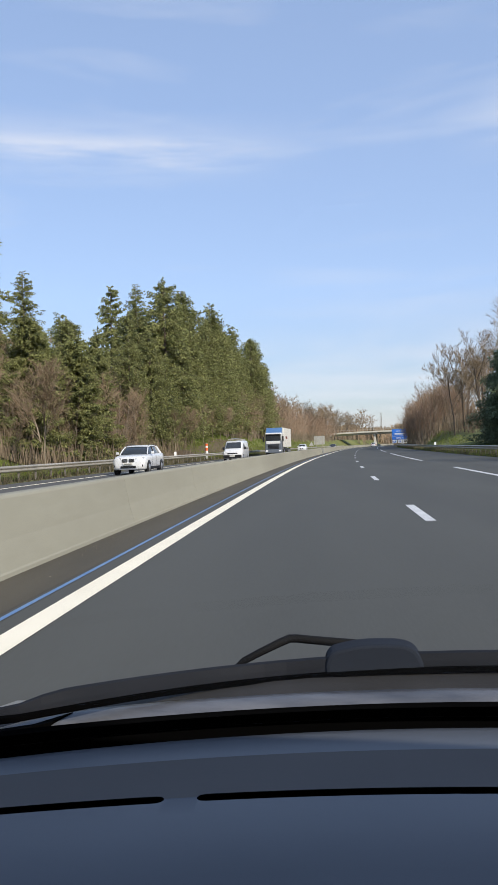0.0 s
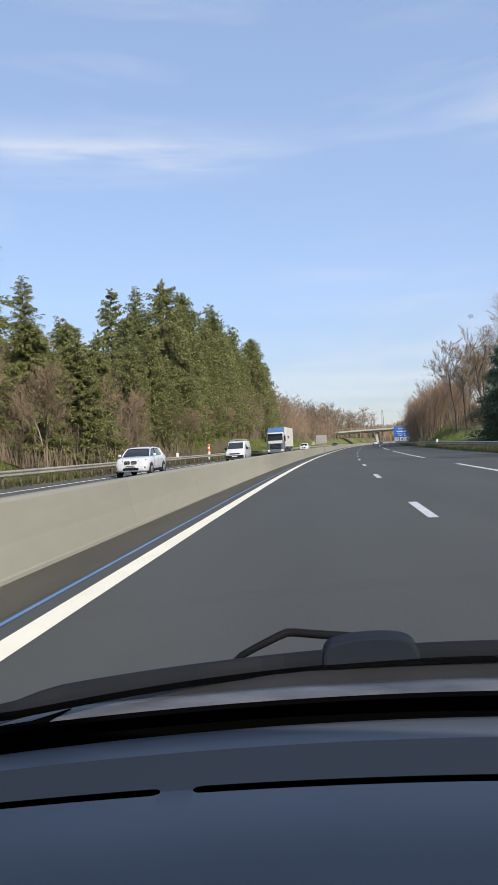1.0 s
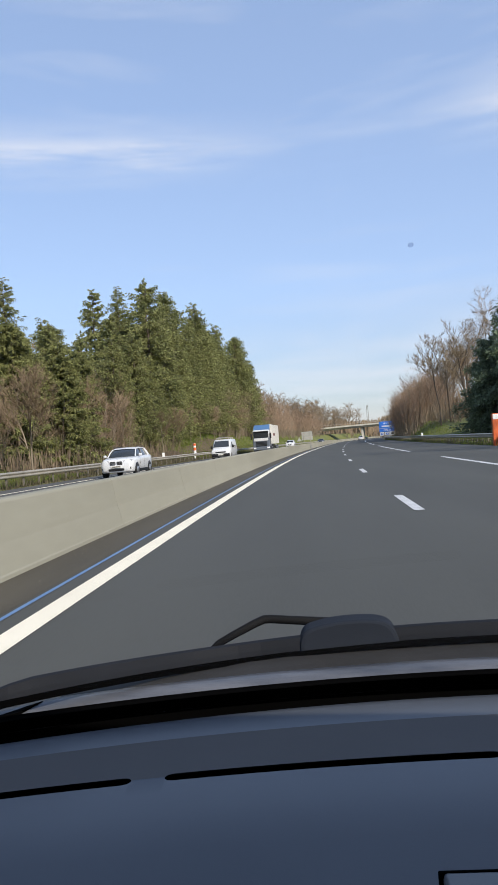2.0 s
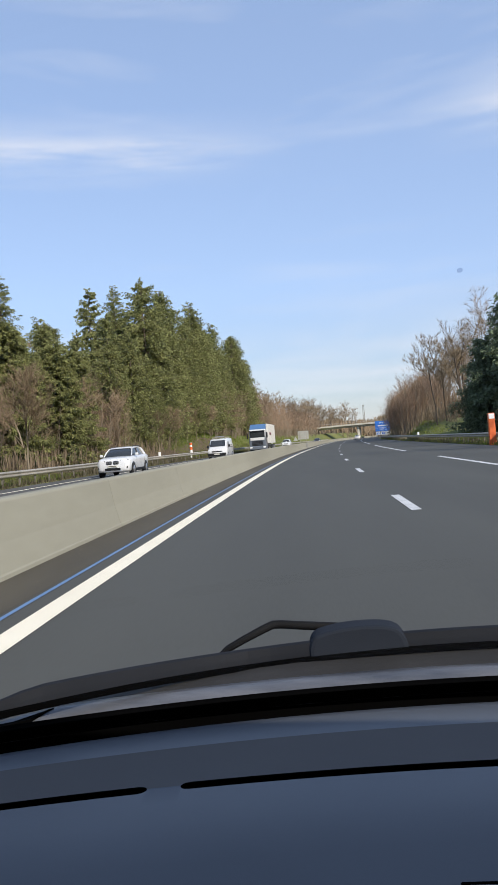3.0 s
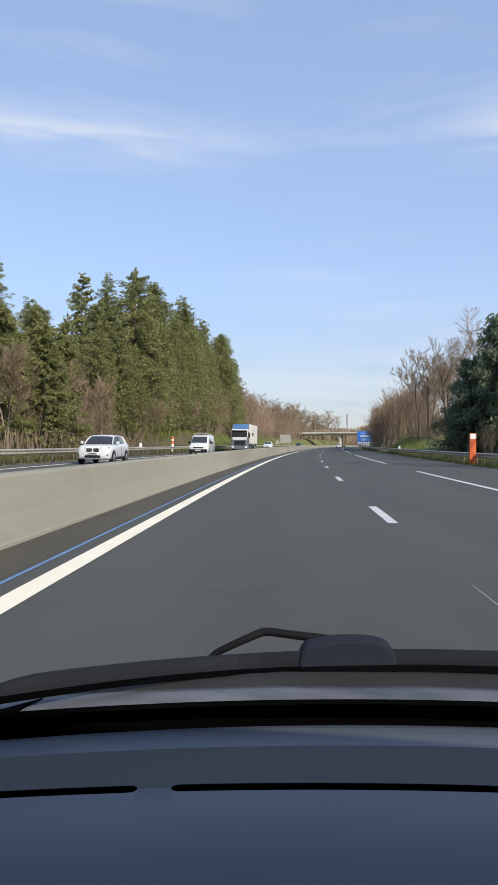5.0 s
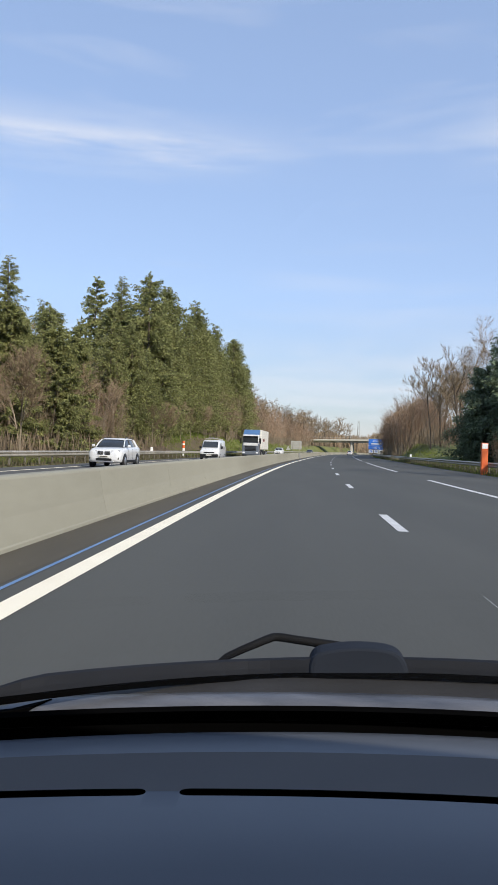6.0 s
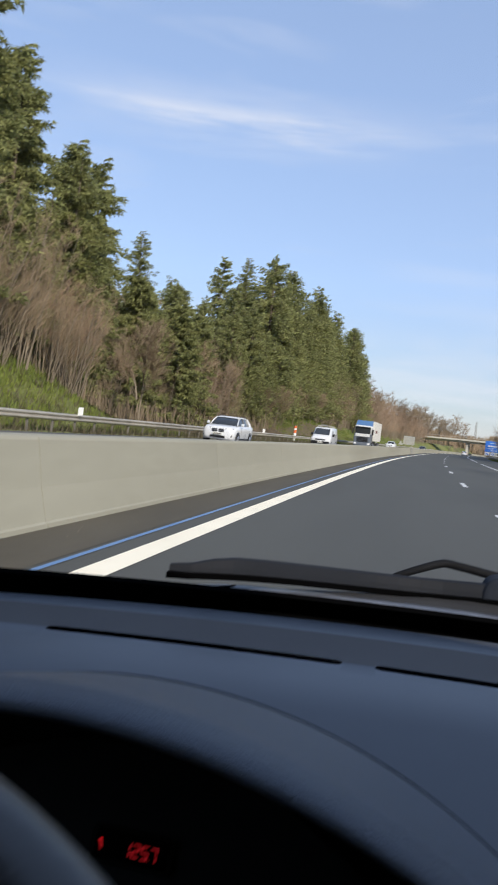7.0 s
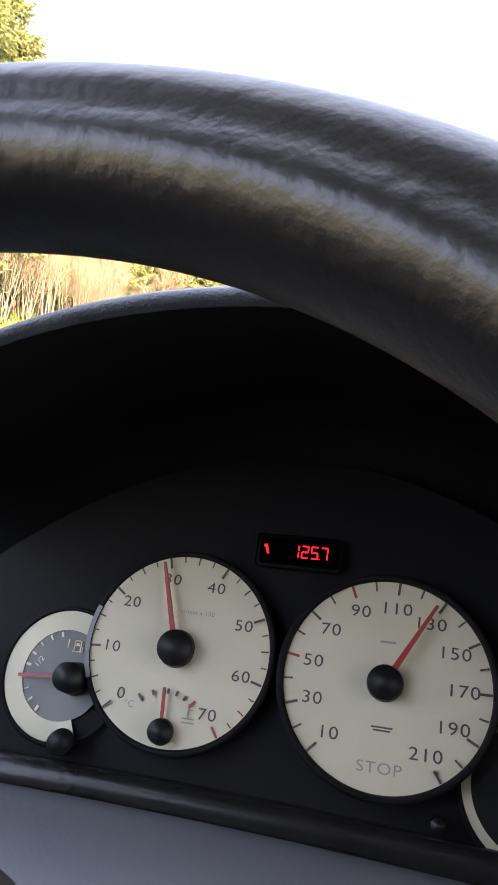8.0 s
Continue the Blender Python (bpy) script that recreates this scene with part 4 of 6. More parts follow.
def car_things(name, label, paint, m, h=1.58, length=4.4, w=0.9):
    """A passenger car whose nose points to -y; its parts stand clear of the body by a few millimetres."""
    c = thing(name, label, "car", m)
    s = length / 4.4
    k = h / 1.58
    body = [(-2.2, 0.70, 0.74, 0.66, 0.32, 0.62, 0.78), (-2.12, 0.80, 0.83, 0.72, 0.22, 0.66, 0.90), (-1.7, 0.88, 0.90, 0.78, 0.20, 0.78, 0.99), (-1.1, 0.90, 0.91, 0.80, 0.20, 0.86, 1.04),
            (-0.4, 0.90, 0.91, 0.82, 0.20, 0.90, 1.08), (0.6, 0.90, 0.91, 0.82, 0.20, 0.92, 1.08), (1.5, 0.90, 0.91, 0.80, 0.20, 0.96, 1.10), (2.05, 0.84, 0.87, 0.74, 0.26, 0.94, 1.10), (2.2, 0.74, 0.78, 0.68, 0.34, 0.86, 1.02)]
    hull([(y * s, a * w / 0.9, b * w / 0.9, t * w / 0.9, z0, z1 * k, z2 * k) for y, a, b, t, z0, z1, z2 in body], paint, c, "body")
    cab = [(-1.15, 0.78, 0.80, 0.77, 0.98, 1.02, 1.045), (-0.45, 0.80, 0.79, 0.62, 1.0, 1.1, 1.50), (-0.2, 0.80, 0.79, 0.62, 1.0, 1.1, 1.55), (0.5, 0.80, 0.79, 0.63, 1.0, 1.1, 1.58), (1.3, 0.80, 0.78, 0.60, 1.0, 1.1, 1.54), (1.95, 0.76, 0.75, 0.66, 1.0, 1.04, 1.12)]
    hull([(y * s, a * w / 0.9, b * w / 0.9, t * w / 0.9, z0 * k, z1 * k, z2 * k) for y, a, b, t, z0, z1, z2 in cab], paint, c, "roof_cabin")
    q = w / 0.9
    part("windscreen", quad((-0.70 * q, -1.10 * s, 1.085 * k), (0.70 * q, -1.10 * s, 1.085 * k), (0.57 * q, -0.52 * s, 1.475 * k), (-0.57 * q, -0.52 * s, 1.475 * k)), DARK_GLASS, c, "dark windscreen")
    part("rear_window", quad((0.62 * q, 1.93 * s, 1.16 * k), (-0.62 * q, 1.93 * s, 1.16 * k), (-0.52 * q, 1.42 * s, 1.515 * k), (0.52 * q, 1.42 * s, 1.515 * k)), DARK_GLASS, c)
    for sg in (-1, 1):
        for y0, y1, t0, t1 in ((-0.85, 0.12, -0.30, 0.12), (0.18, 1.0, 0.18, 0.95), (1.06, 1.62, 1.02, 1.25)):
            part("side_window", quad((sg * 0.815 * q, y0 * s, 1.10 * k), (sg * 0.815 * q, y1 * s, 1.10 * k), (sg * 0.70 * q, t1 * s, 1.46 * k), (sg * 0.70 * q, t0 * s, 1.46 * k)), DARK_GLASS, c)
        part("headlight", box(min(sg * 0.50 * q, sg * 0.82 * q), -2.19 * s, 0.70 * k, max(sg * 0.50 * q, sg * 0.82 * q), -1.98 * s, 0.84 * k, 0.03), LAMP, c, "clear headlight")
        part("tail_light", box(min(sg * 0.52 * q, sg * 0.80 * q), 2.04 * s, 0.80 * k, max(sg * 0.52 * q, sg * 0.80 * q), 2.21 * s, 1.0 * k, 0.03), TAIL, c, "red tail light")
        part("mirror", box(min(sg * 0.86 * q, sg * 1.02 * q), -0.82 * s, 1.02 * k, max(sg * 0.86 * q, sg * 1.02 * q), -0.66 * s, 1.16 * k, 0.03), paint, c)
        part("grille", box(min(sg * 0.05, sg * 0.38), -2.222 * s, 0.60 * k, max(sg * 0.05, sg * 0.38), -2.16 * s, 0.78 * k, 0.04), BLACK, c, "dark grille half")
    part("lower_intake", box(-0.6 * q, -2.235 * s, 0.28, 0.6 * q, -2.1 * s, 0.44, 0.03), BLACK, c)
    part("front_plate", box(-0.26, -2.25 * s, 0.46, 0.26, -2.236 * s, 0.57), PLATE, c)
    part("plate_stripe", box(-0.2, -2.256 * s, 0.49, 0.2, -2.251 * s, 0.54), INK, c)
    part("sill", box(-0.9 * q, -1.3 * s, 0.2, 0.9 * q, 1.3 * s, 0.3, 0.03), BLACK, c)
    wheels(c, (-0.93 * q, 0.93 * q), (-1.36 * s, 1.32 * s), 0.33, 0.22)
    return c


def suv_thing(m):
    """A compact sport utility car, nose to -y: painted shell, dark glasshouse with pillars, dark cladding."""
    c = thing("car", "white sport utility car coming along the opposite carriageway", "car", m)
    body = [(-2.22, 0.62, 0.68, 0.60, 0.40, 0.66, 0.80), (-2.16, 0.78, 0.82, 0.70, 0.30, 0.72, 0.92), (-1.95, 0.86, 0.89, 0.76, 0.26, 0.80, 0.985), (-1.55, 0.89, 0.915, 0.80, 0.26, 0.88, 1.03), (-1.0, 0.90, 0.92, 0.82, 0.26, 0.93, 1.07),
            (-0.2, 0.90, 0.92, 0.84, 0.26, 0.95, 1.09), (0.8, 0.90, 0.92, 0.84, 0.26, 0.97, 1.10), (1.6, 0.90, 0.915, 0.83, 0.28, 1.0, 1.12), (2.05, 0.86, 0.88, 0.78, 0.34, 1.0, 1.13), (2.2, 0.76, 0.80, 0.70, 0.42, 0.95, 1.06)]
    shell = hull(body, CAR_WHITE, c, "body")
    glass = [(-1.12, 0.74, 0.74, 0.72, 1.02, 1.05, 1.085), (-0.75, 0.77, 0.765, 0.66, 1.03, 1.09, 1.32), (-0.40, 0.78, 0.77, 0.61, 1.03, 1.10, 1.505), (0.3, 0.79, 0.775, 0.62, 1.04, 1.11, 1.545), (1.2, 0.78, 0.77, 0.60, 1.05, 1.12, 1.52), (1.75, 0.74, 0.72, 0.58, 1.06, 1.12, 1.40), (2.02, 0.70, 0.68, 0.62, 1.06, 1.10, 1.16)]
    hull(glass, DARK_GLASS, c, "glasshouse")
    rows = []
    for y, w, z in ((-0.50, 0.615, 1.470), (-0.40, 0.625, 1.520), (0.0, 0.635, 1.556), (0.6, 0.635, 1.566), (1.2, 0.620, 1.545), (1.62, 0.60, 1.475)):
        rows.append([Vector((sx * w, y, z - dz)) for sx, dz in ((-1, 0.075), (-1.01, 0.03), (-0.9, 0.0), (-0.45, -0.012), (0, -0.016), (0.45, -0.012), (0.9, 0.0), (1.01, 0.03), (1, 0.075))])
    part("roof", grid(rows), CAR_WHITE, c, smooth=True)
    for sg in (-1, 1):
        for name, path, r in (("windscreen_pillar", ((sg * 0.76, -1.14, 1.05), (sg * 0.70, -0.80, 1.30), (sg * 0.63, -0.45, 1.48)), 0.034), ("middle_pillar", ((sg * 0.80, 0.18, 1.08), (sg * 0.66, 0.22, 1.49)), 0.03), ("rear_pillar", ((sg * 0.79, 1.52, 1.10), (sg * 0.62, 1.32, 1.48)), 0.06), ("tailgate_pillar", ((sg * 0.73, 2.0, 1.10), (sg * 0.60, 1.62, 1.46)), 0.045)):
            path = [Vector(q) for q in path]
            va, fa = tube([], [], path, [r] * len(path), 8)
            part(name, (va, fa), CAR_DARK if name == "middle_pillar" else CAR_WHITE, c, smooth=True)
        va, fa = tube([], [], [Vector(q) for q in ((sg * 0.60, -0.25, 1.545), (sg * 0.60, -0.1, 1.605), (sg * 0.60, 1.2, 1.60), (sg * 0.59, 1.4, 1.53))], [0.018] * 4, 6)
        part("roof_rail", (va, fa), BLACK, c, "black roof rail", True)
        lamp = [Vector(q) for q in ((sg * 0.40, -2.20, 0.80), (sg * 0.80, -2.06, 0.83), (sg * 0.84, -1.90, 0.90), (sg * 0.72, -2.08, 0.92), (sg * 0.40, -2.17, 0.89))]
        lamp = [q + Vector((0, -0.028, 0)) for q in lamp]
        part("headlight", (lamp + [q + Vector((0, 0.08, 0)) for q in lamp], [(0, 1, 2, 3, 4), (9, 8, 7, 6, 5)] + [(i, i + 5, (i + 1) % 5 + 5, (i + 1) % 5) for i in range(5)]), LENS, c, "clear swept headlight")
        grille = part("grille", box(min(sg * 0.03, sg * 0.34), -2.262, 0.66, max(sg * 0.03, sg * 0.34), -2.15, 0.845, 0.045), BLACK, c, "dark grille half")
        for k in range(5):
            x = sg * (0.075 + 0.055 * k)
            part("grille_bar", box(x - 0.006, -2.27, 0.69, x + 0.006, -2.255, 0.815), RIM, grille)
        part("fog_lamp", cylinder((sg * 0.66, -2.20, 0.50), (sg * 0.66, -2.11, 0.50), 0.06, 0.06, 16, 0.01), LAMP, c, "round fog lamp", True)
        part("bumper_intake", box(min(sg * 0.46, sg * 0.80), -2.185, 0.40, max(sg * 0.46, sg * 0.80), -2.0, 0.58, 0.05), BLACK, c)
        part("mirror", box(min(sg * 0.90, sg * 1.06), -0.92, 1.06, max(sg * 0.90, sg * 1.06), -0.76, 1.21, 0.045), CAR_WHITE, c)
        part("tail_light", box(min(sg * 0.55, sg * 0.82), 2.02, 0.88, max(sg * 0.55, sg * 0.82), 2.20, 1.04, 0.03), TAIL, c, "red tail light")
        part("side_cladding", box(min(sg * 0.89, sg * 0.925), -1.0, 0.24, max(sg * 0.89, sg * 0.925), 1.0, 0.40, 0.02), BLACK, c, "dark sill cladding")
        for y in (-0.72, 0.18, 1.02):
            part("door_seam", box(sg * 0.921 - 0.002, y, 0.42, sg * 0.921 + 0.002, y + 0.008, 1.0), FRIT, shell)
        for y in (-0.02, 0.86):
            part("door_handle", box(min(sg * 0.915, sg * 0.945), y - 0.12, 0.885, max(sg * 0.915, sg * 0.945), y + 0.06, 0.915, 0.008), CAR_WHITE, shell)
        for y in (-1.38, 1.32):
            part("arch_trim", cylinder((sg * 0.80, y, 0.36), (sg * 0.926, y, 0.36), 0.405, 0.395, 28, 0.01), BLACK, c, "dark wheel arch trim", True)
    part("lower_intake", box(-0.42, -2.255, 0.36, 0.42, -2.1, 0.48, 0.03), BLACK, c)
    part("skid_plate", box(-0.5, -2.235, 0.27, 0.5, -2.05, 0.34, 0.02), RIM, c, "silver skid plate")
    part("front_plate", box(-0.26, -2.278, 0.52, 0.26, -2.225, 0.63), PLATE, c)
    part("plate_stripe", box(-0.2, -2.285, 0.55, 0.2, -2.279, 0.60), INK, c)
    wheels(c, (-0.94, 0.94), (-1.38, 1.32), 0.345, 0.22)
    return c


def van_thing(m):
    v = thing("van", "white panel van with dark side marks and a roof rack", "van", m)
    st = [(-2.4, 0.78, 0.82, 0.66, 0.35, 0.7, 0.86), (-2.3, 0.88, 0.92, 0.74, 0.25, 0.8, 1.0), (-1.75, 0.94, 0.96, 0.82, 0.22, 0.95, 1.18), (-1.1, 0.95, 0.97, 0.80, 0.22, 1.05, 1.80), (-0.8, 0.95, 0.97, 0.80, 0.22, 1.05, 1.93), (0, 0.95, 0.97, 0.82, 0.22, 1.1, 1.97), (2.2, 0.95, 0.97, 0.82, 0.22, 1.1, 1.96), (2.4, 0.92, 0.95, 0.80, 0.3, 1.1, 1.90)]
    hull(st, CAR_WHITE, v, "body")
    part("windscreen", quad((-0.76, -1.77, 1.225), (0.76, -1.77, 1.225), (0.68, -1.175, 1.80), (-0.68, -1.175, 1.80)), DARK_GLASS, v, "dark windscreen")
    for sg in (-1, 1):
        part("door_window", quad((sg * 0.972, -1.35, 1.12), (sg * 0.972, -0.35, 1.12), (sg * 0.87, -0.35, 1.68), (sg * 0.895, -0.98, 1.62)), DARK_GLASS, v)
        part("headlight", box(min(sg * 0.52, sg * 0.86), -2.38, 0.72, max(sg * 0.52, sg * 0.86), -2.2, 0.9, 0.03), LAMP, v, "clear headlight")
        part("mirror", box(min(sg * 0.98, sg * 1.16), -1.25, 1.1, max(sg * 0.98, sg * 1.16), -1.12, 1.36, 0.03), BLACK, v)
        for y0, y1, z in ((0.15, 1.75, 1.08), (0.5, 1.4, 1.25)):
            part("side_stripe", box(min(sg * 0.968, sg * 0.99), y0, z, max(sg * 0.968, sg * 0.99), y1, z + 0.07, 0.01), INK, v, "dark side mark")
        part("rack_rail", box(sg * 0.62 - 0.025, -0.9, 2.03, sg * 0.62 + 0.025, 2.2, 2.08), STEEL, v)
        for y in (-0.8, 0.6, 2.0):
            part("rack_foot", box(sg * 0.62 - 0.025, y - 0.03, 1.92, sg * 0.62 + 0.025, y + 0.03, 2.04), STEEL, v)
    for y in (-0.8, 0.1, 1.0, 2.0):
        part("rack_bar", box(-0.66, y - 0.03, 2.08, 0.66, y + 0.03, 2.12), STEEL, v)
    part("ladder", box(-0.35, -0.85, 2.12, 0.1, 2.3, 2.19, 0.02), RIM, v)
    part("grille", box(-0.5, -2.425, 0.66, 0.5, -2.36, 0.78, 0.02), BLACK, v)
    part("bumper", box(-0.88, -2.46, 0.3, 0.88, -2.3, 0.58, 0.05), BLACK, v)
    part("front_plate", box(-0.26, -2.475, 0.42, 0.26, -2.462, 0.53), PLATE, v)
    wheels(v, (-0.965, 0.965), (-1.5, 1.45), 0.33, 0.22)
    return v


def truck_thing(m):
    t = thing("truck", "articulated lorry with a grey and white cab and cream box trailer", "truck", m)
    part("cab", box(-1.22, -3.1, 0.75, 1.22, -0.9, 2.1, 0.12), HULL, t, "grey-blue lower cab")
    part("nose_panel", box(-1.02, -3.15, 1.66, 1.02, -3.06, 2.06, 0.04), CAR_WHITE, t, "white panel below the windscreen")
    part("cab_upper", box(-1.2, -3.02, 2.08, 1.2, -0.95, 3.25, 0.16), CAR_WHITE, t, "white upper cab")
    part("wind_deflector", ([Vector(p) for p in ((-1.15, -2.6, 3.2), (1.15, -2.6, 3.2), (1.15, -1.1, 4.0), (-1.15, -1.1, 4.0), (-1.15, -1.0, 3.2), (1.15, -1.0, 3.2))], [(0, 1, 2, 3), (1, 5, 2), (0, 3, 4), (3, 2, 5, 4)]), CAR_BLUE, t, "blue roof deflector")
    part("windscreen", box(-1.08, -3.13, 2.1, 1.08, -3.0, 2.95, 0.05), DARK_GLASS, t, "dark windscreen")
    part("sun_visor", box(-1.1, -3.3, 2.92, 1.1, -3.0, 3.05, 0.03), BLACK, t)
    for z in (0.90, 1.08, 1.26, 1.44):
        part("grille_bar", box(-0.8, -3.16, z, 0.8, -3.08, z + 0.13, 0.03), BLACK, t, "dark grille bar")
    part("bumper", box(-1.22, -3.2, 0.35, 1.22, -2.7, 0.85, 0.08), HULL, t)
    for sg in (-1, 1):
        part("headlight", box(min(sg * 0.78, sg * 1.14), -3.22, 0.55, max(sg * 0.78, sg * 1.14), -3.1, 0.76, 0.03), LAMP, t, "clear headlight")
        part("mirror", box(min(sg * 1.3, sg * 1.5), -3.1, 1.95, max(sg * 1.3, sg * 1.5), -2.95, 2.75, 0.04), BLACK, t)
        part("door_window", box(min(sg * 1.19, sg * 1.225), -2.75, 2.15, max(sg * 1.19, sg * 1.225), -1.85, 2.8, 0.02), DARK_GLASS, t)
        part("side_guard", box(min(sg * 1.15, sg * 1.22), 1.5, 0.5, max(sg * 1.15, sg * 1.22), 6.0, 0.95, 0.03), TRIM, t)
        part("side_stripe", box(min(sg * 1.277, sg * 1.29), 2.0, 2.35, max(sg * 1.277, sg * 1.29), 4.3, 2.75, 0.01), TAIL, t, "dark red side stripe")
    part("trailer_box", box(-1.275, -0.55, 1.15, 1.275, 10.6, 4.0, 0.04), BOX_WHITE, t, "cream box trailer")
    part("chassis", box(-0.5, -2.5, 0.62, 0.5, 10.2, 1.13, 0.03), BLACK, t)
    wheels(t, (-1.22, 1.22), (-2.2, 0.6, 6.6, 7.9, 9.2), 0.5, 0.3)
    return t


car_things("car", "white estate car coming along the opposite carriageway", CAR_WHITE, on_road(-10.1, 156), 1.6, 4.45)
suv_thing(on_road(-10.6, 40.5))
van_thing(on_road(-10.2, 74))
truck_thing(on_road(-10.2, 110))
car_things("car", "dark car on the opposite carriageway", CAR_DARK, on_road(-7.0, 215), 1.45, 4.4)
car_things("car", "white car far ahead on the slow lane", CAR_WHITE, on_road(3.1, 262, 0, 180), 1.5, 4.2)


# ---------------------------------------------------------------- grass
def build_grass():
    rnd = random.Random(5)

    def tufts(name, label, material, places, hmin, hmax):
        v, f = [], []
        for x, y in places:
            z = ground_z(x, y) - 0.05
            for _ in range(3):
                a = rnd.uniform(0, 6.283)
                h = rnd.uniform(hmin, hmax)
                ox, oy = x + rnd.uniform(-0.2, 0.2), y + rnd.uniform(-0.2, 0.2)
                dx, dy = math.cos(a) * 0.033, math.sin(a) * 0.033
                lx, ly = rnd.uniform(-0.5, 0.5) * h, rnd.uniform(-0.5, 0.5) * h
                b = len(v)
                v.extend(((ox - dx, oy - dy, z), (ox + dx, oy + dy, z), (ox + lx, oy + ly, z + h)))
                f.append((b, b + 1, b + 2))
        tagged(new(name, mesh(name, v, f, material)), label, "grass", kind="stuff")

    def spots(n, x0, x1, y0, y1):
        out = []
        for _ in range(n):
            y = y0 + (y1 - y0) * rnd.random() ** 1.5
            out.append((rnd.uniform(x0, x1) + bend(y), y))
        return out

    tufts("grass", "green grass on the verge and the bank", BLADES, spots(7000, 10.7, 14.0, 14, 200) + spots(8000, -21.5, -15.2, 16, 48) + spots(16000, -22.5, -15.0, 90, 260) + spots(5000, 11, 18, 70, 200), 0.12, 0.4)
    tufts("dry_grass", "dry straw-coloured grass along the guardrails", STRAW, spots(4000, 10.7, 13.0, 14, 160) + spots(5000, -18.0, -14.2, 10, 160) + spots(2600, -22.0, -16.0, 16, 90), 0.15, 0.5)


build_grass()


def build_debris():
    """Small stones and leaf crumbs swept against the foot of the barrier."""
    rnd = random.Random(77)
    v, f = [], []
    for _ in range(900):
        y = 3 + 75 * rnd.random() ** 1.4
        x = -3.13 + 0.5 * rnd.random() ** 2.2 + bend(y)
        r = rnd.uniform(0.003, 0.009)
        a = rnd.uniform(0, 6.283)
        b = len(v)
        for k in range(4):
            q = a + k * 1.571 + rnd.uniform(-0.4, 0.4)
            v.append((x + r * 1.3 * math.cos(q), y + r * 1.3 * math.sin(q), -0.002))
        v.append((x + rnd.uniform(-0.3, 0.3) * r, y + rnd.uniform(-0.3, 0.3) * r, r * rnd.uniform(0.5, 1.1)))
        f.extend((b + k, b + (k + 1) % 4, b + 4) for k in range(4))
    tagged(new("debris", mesh("debris", v, f, PEBBLE)), "small stones and leaf crumbs along the barrier's foot", "gravel", kind="stuff")


build_debris()


# ---------------------------------------------------------------- car interior: dashboard
MID = 0.17  # the car's middle plane


def y_end(x):
    return 0.793 - 0.32 * (x - MID) ** 2


def y_slot(x):
    return 0.667 - 0.22 * (x - MID) ** 2


SLOTS = [(-0.42, -0.159), (-0.130, 0.161), (0.195, 0.47), (0.50, 0.76)]


def build_dashboard():
    dash = thing("dashboard", "dark blue-grey soft plastic dashboard with thin demister slots", "dashboard")
    xs = sorted(set([round(-0.63 + 0.03 * i, 3) for i in range(54)] + [a for s in SLOTS for a in s] + [round(a + d, 4) for s in SLOTS for a, d in ((s[0], 0.0015), (s[0], 0.004), (s[0], 0.008), (s[1], -0.0015), (s[1], -0.004), (s[1], -0.008), (s[0], -0.003), (s[1], 0.003))]))
    xs = [x for i, x in enumerate(xs) if i == 0 or x - xs[i - 1] > 1e-4]

    def column(x):
        e, s = y_end(x), y_slot(x)
        back = 0.065 * smooth(-0.025, 0.02, x)
        near = max(0.0, max(min(x - a, b - x) for a, b in SLOTS))
        edge = 0.0062 * math.sqrt(max(1 - (1 - min(near / 0.008, 1.0)) ** 2, 0.02))
        return [
            Vector((x, e + 0.012, 0.872)), Vector((x, e + 0.006, 0.888)), Vector((x, e, 0.8925)), Vector((x, e - 0.012, 0.894)),
            Vector((x, e * 0.56 + s * 0.44, 0.8932)), Vector((x, e * 0.44 + s * 0.56, 0.8908)), Vector((x, e * 0.2 + s * 0.8, 0.887)),
            Vector((x, s + edge, 0.8855)), Vector((x, s - edge, 0.8850)),
            Vector((x, s - 0.03, 0.8852)), Vector((x, s - 0.06, 0.8846)), Vector((x, s - 0.085, 0.8828)), Vector((x, s - 0.11, 0.8785)), Vector((x, s - 0.15, 0.868)), Vector((x, s - 0.24 - back * 0.8, 0.852)),
            Vector((x, s - 0.274 - back, 0.846)), Vector((x, s - 0.292 - back, 0.832)), Vector((x, s - 0.298 - back, 0.80)), Vector((x, s - 0.28 - back, 0.70)), Vector((x, s - 0.20, 0.56)),
        ]

    rows = [column(x) for x in xs]
    v, f = grid(rows)
    n = len(rows[0])
    # band: faces of the same panel, coloured duller to imitate shade in the hollow
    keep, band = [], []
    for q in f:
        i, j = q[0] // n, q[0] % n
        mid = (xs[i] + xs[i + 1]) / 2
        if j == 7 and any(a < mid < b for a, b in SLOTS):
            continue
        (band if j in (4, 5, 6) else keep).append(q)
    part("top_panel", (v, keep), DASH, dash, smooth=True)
    part("inset_band", (v, band), DASH_DIM, dash, "strip before the demister slots, greyed to imitate the dash's duller reflection", True)
    for a, b in SLOTS:
        pts = steps(a - 0.004, b + 0.004, 0.04)
        rows = [[Vector((x, y_slot(x) + 0.014, 0.881)), Vector((x, y_slot(x) + 0.012, 0.862)), Vector((x, y_slot(x) - 0.012, 0.862)), Vector((x, y_slot(x) - 0.014, 0.8805))] for x in pts]
        part("demister_slot", grid(rows), FRIT, dash, "black demister slot")
    # small raised unit in the middle of the dash
    part("centre_unit", box(0.078, 0.30, 0.80, 0.30, 0.475, 0.897, 0.003), DASH, dash, "raised unit in the dashboard", True)
    part("centre_unit_seam", box(0.0755, 0.4745, 0.870, 0.3025, 0.4770, 0.8968, 0.001), FRIT, dash)
    return dash


build_dashboard()


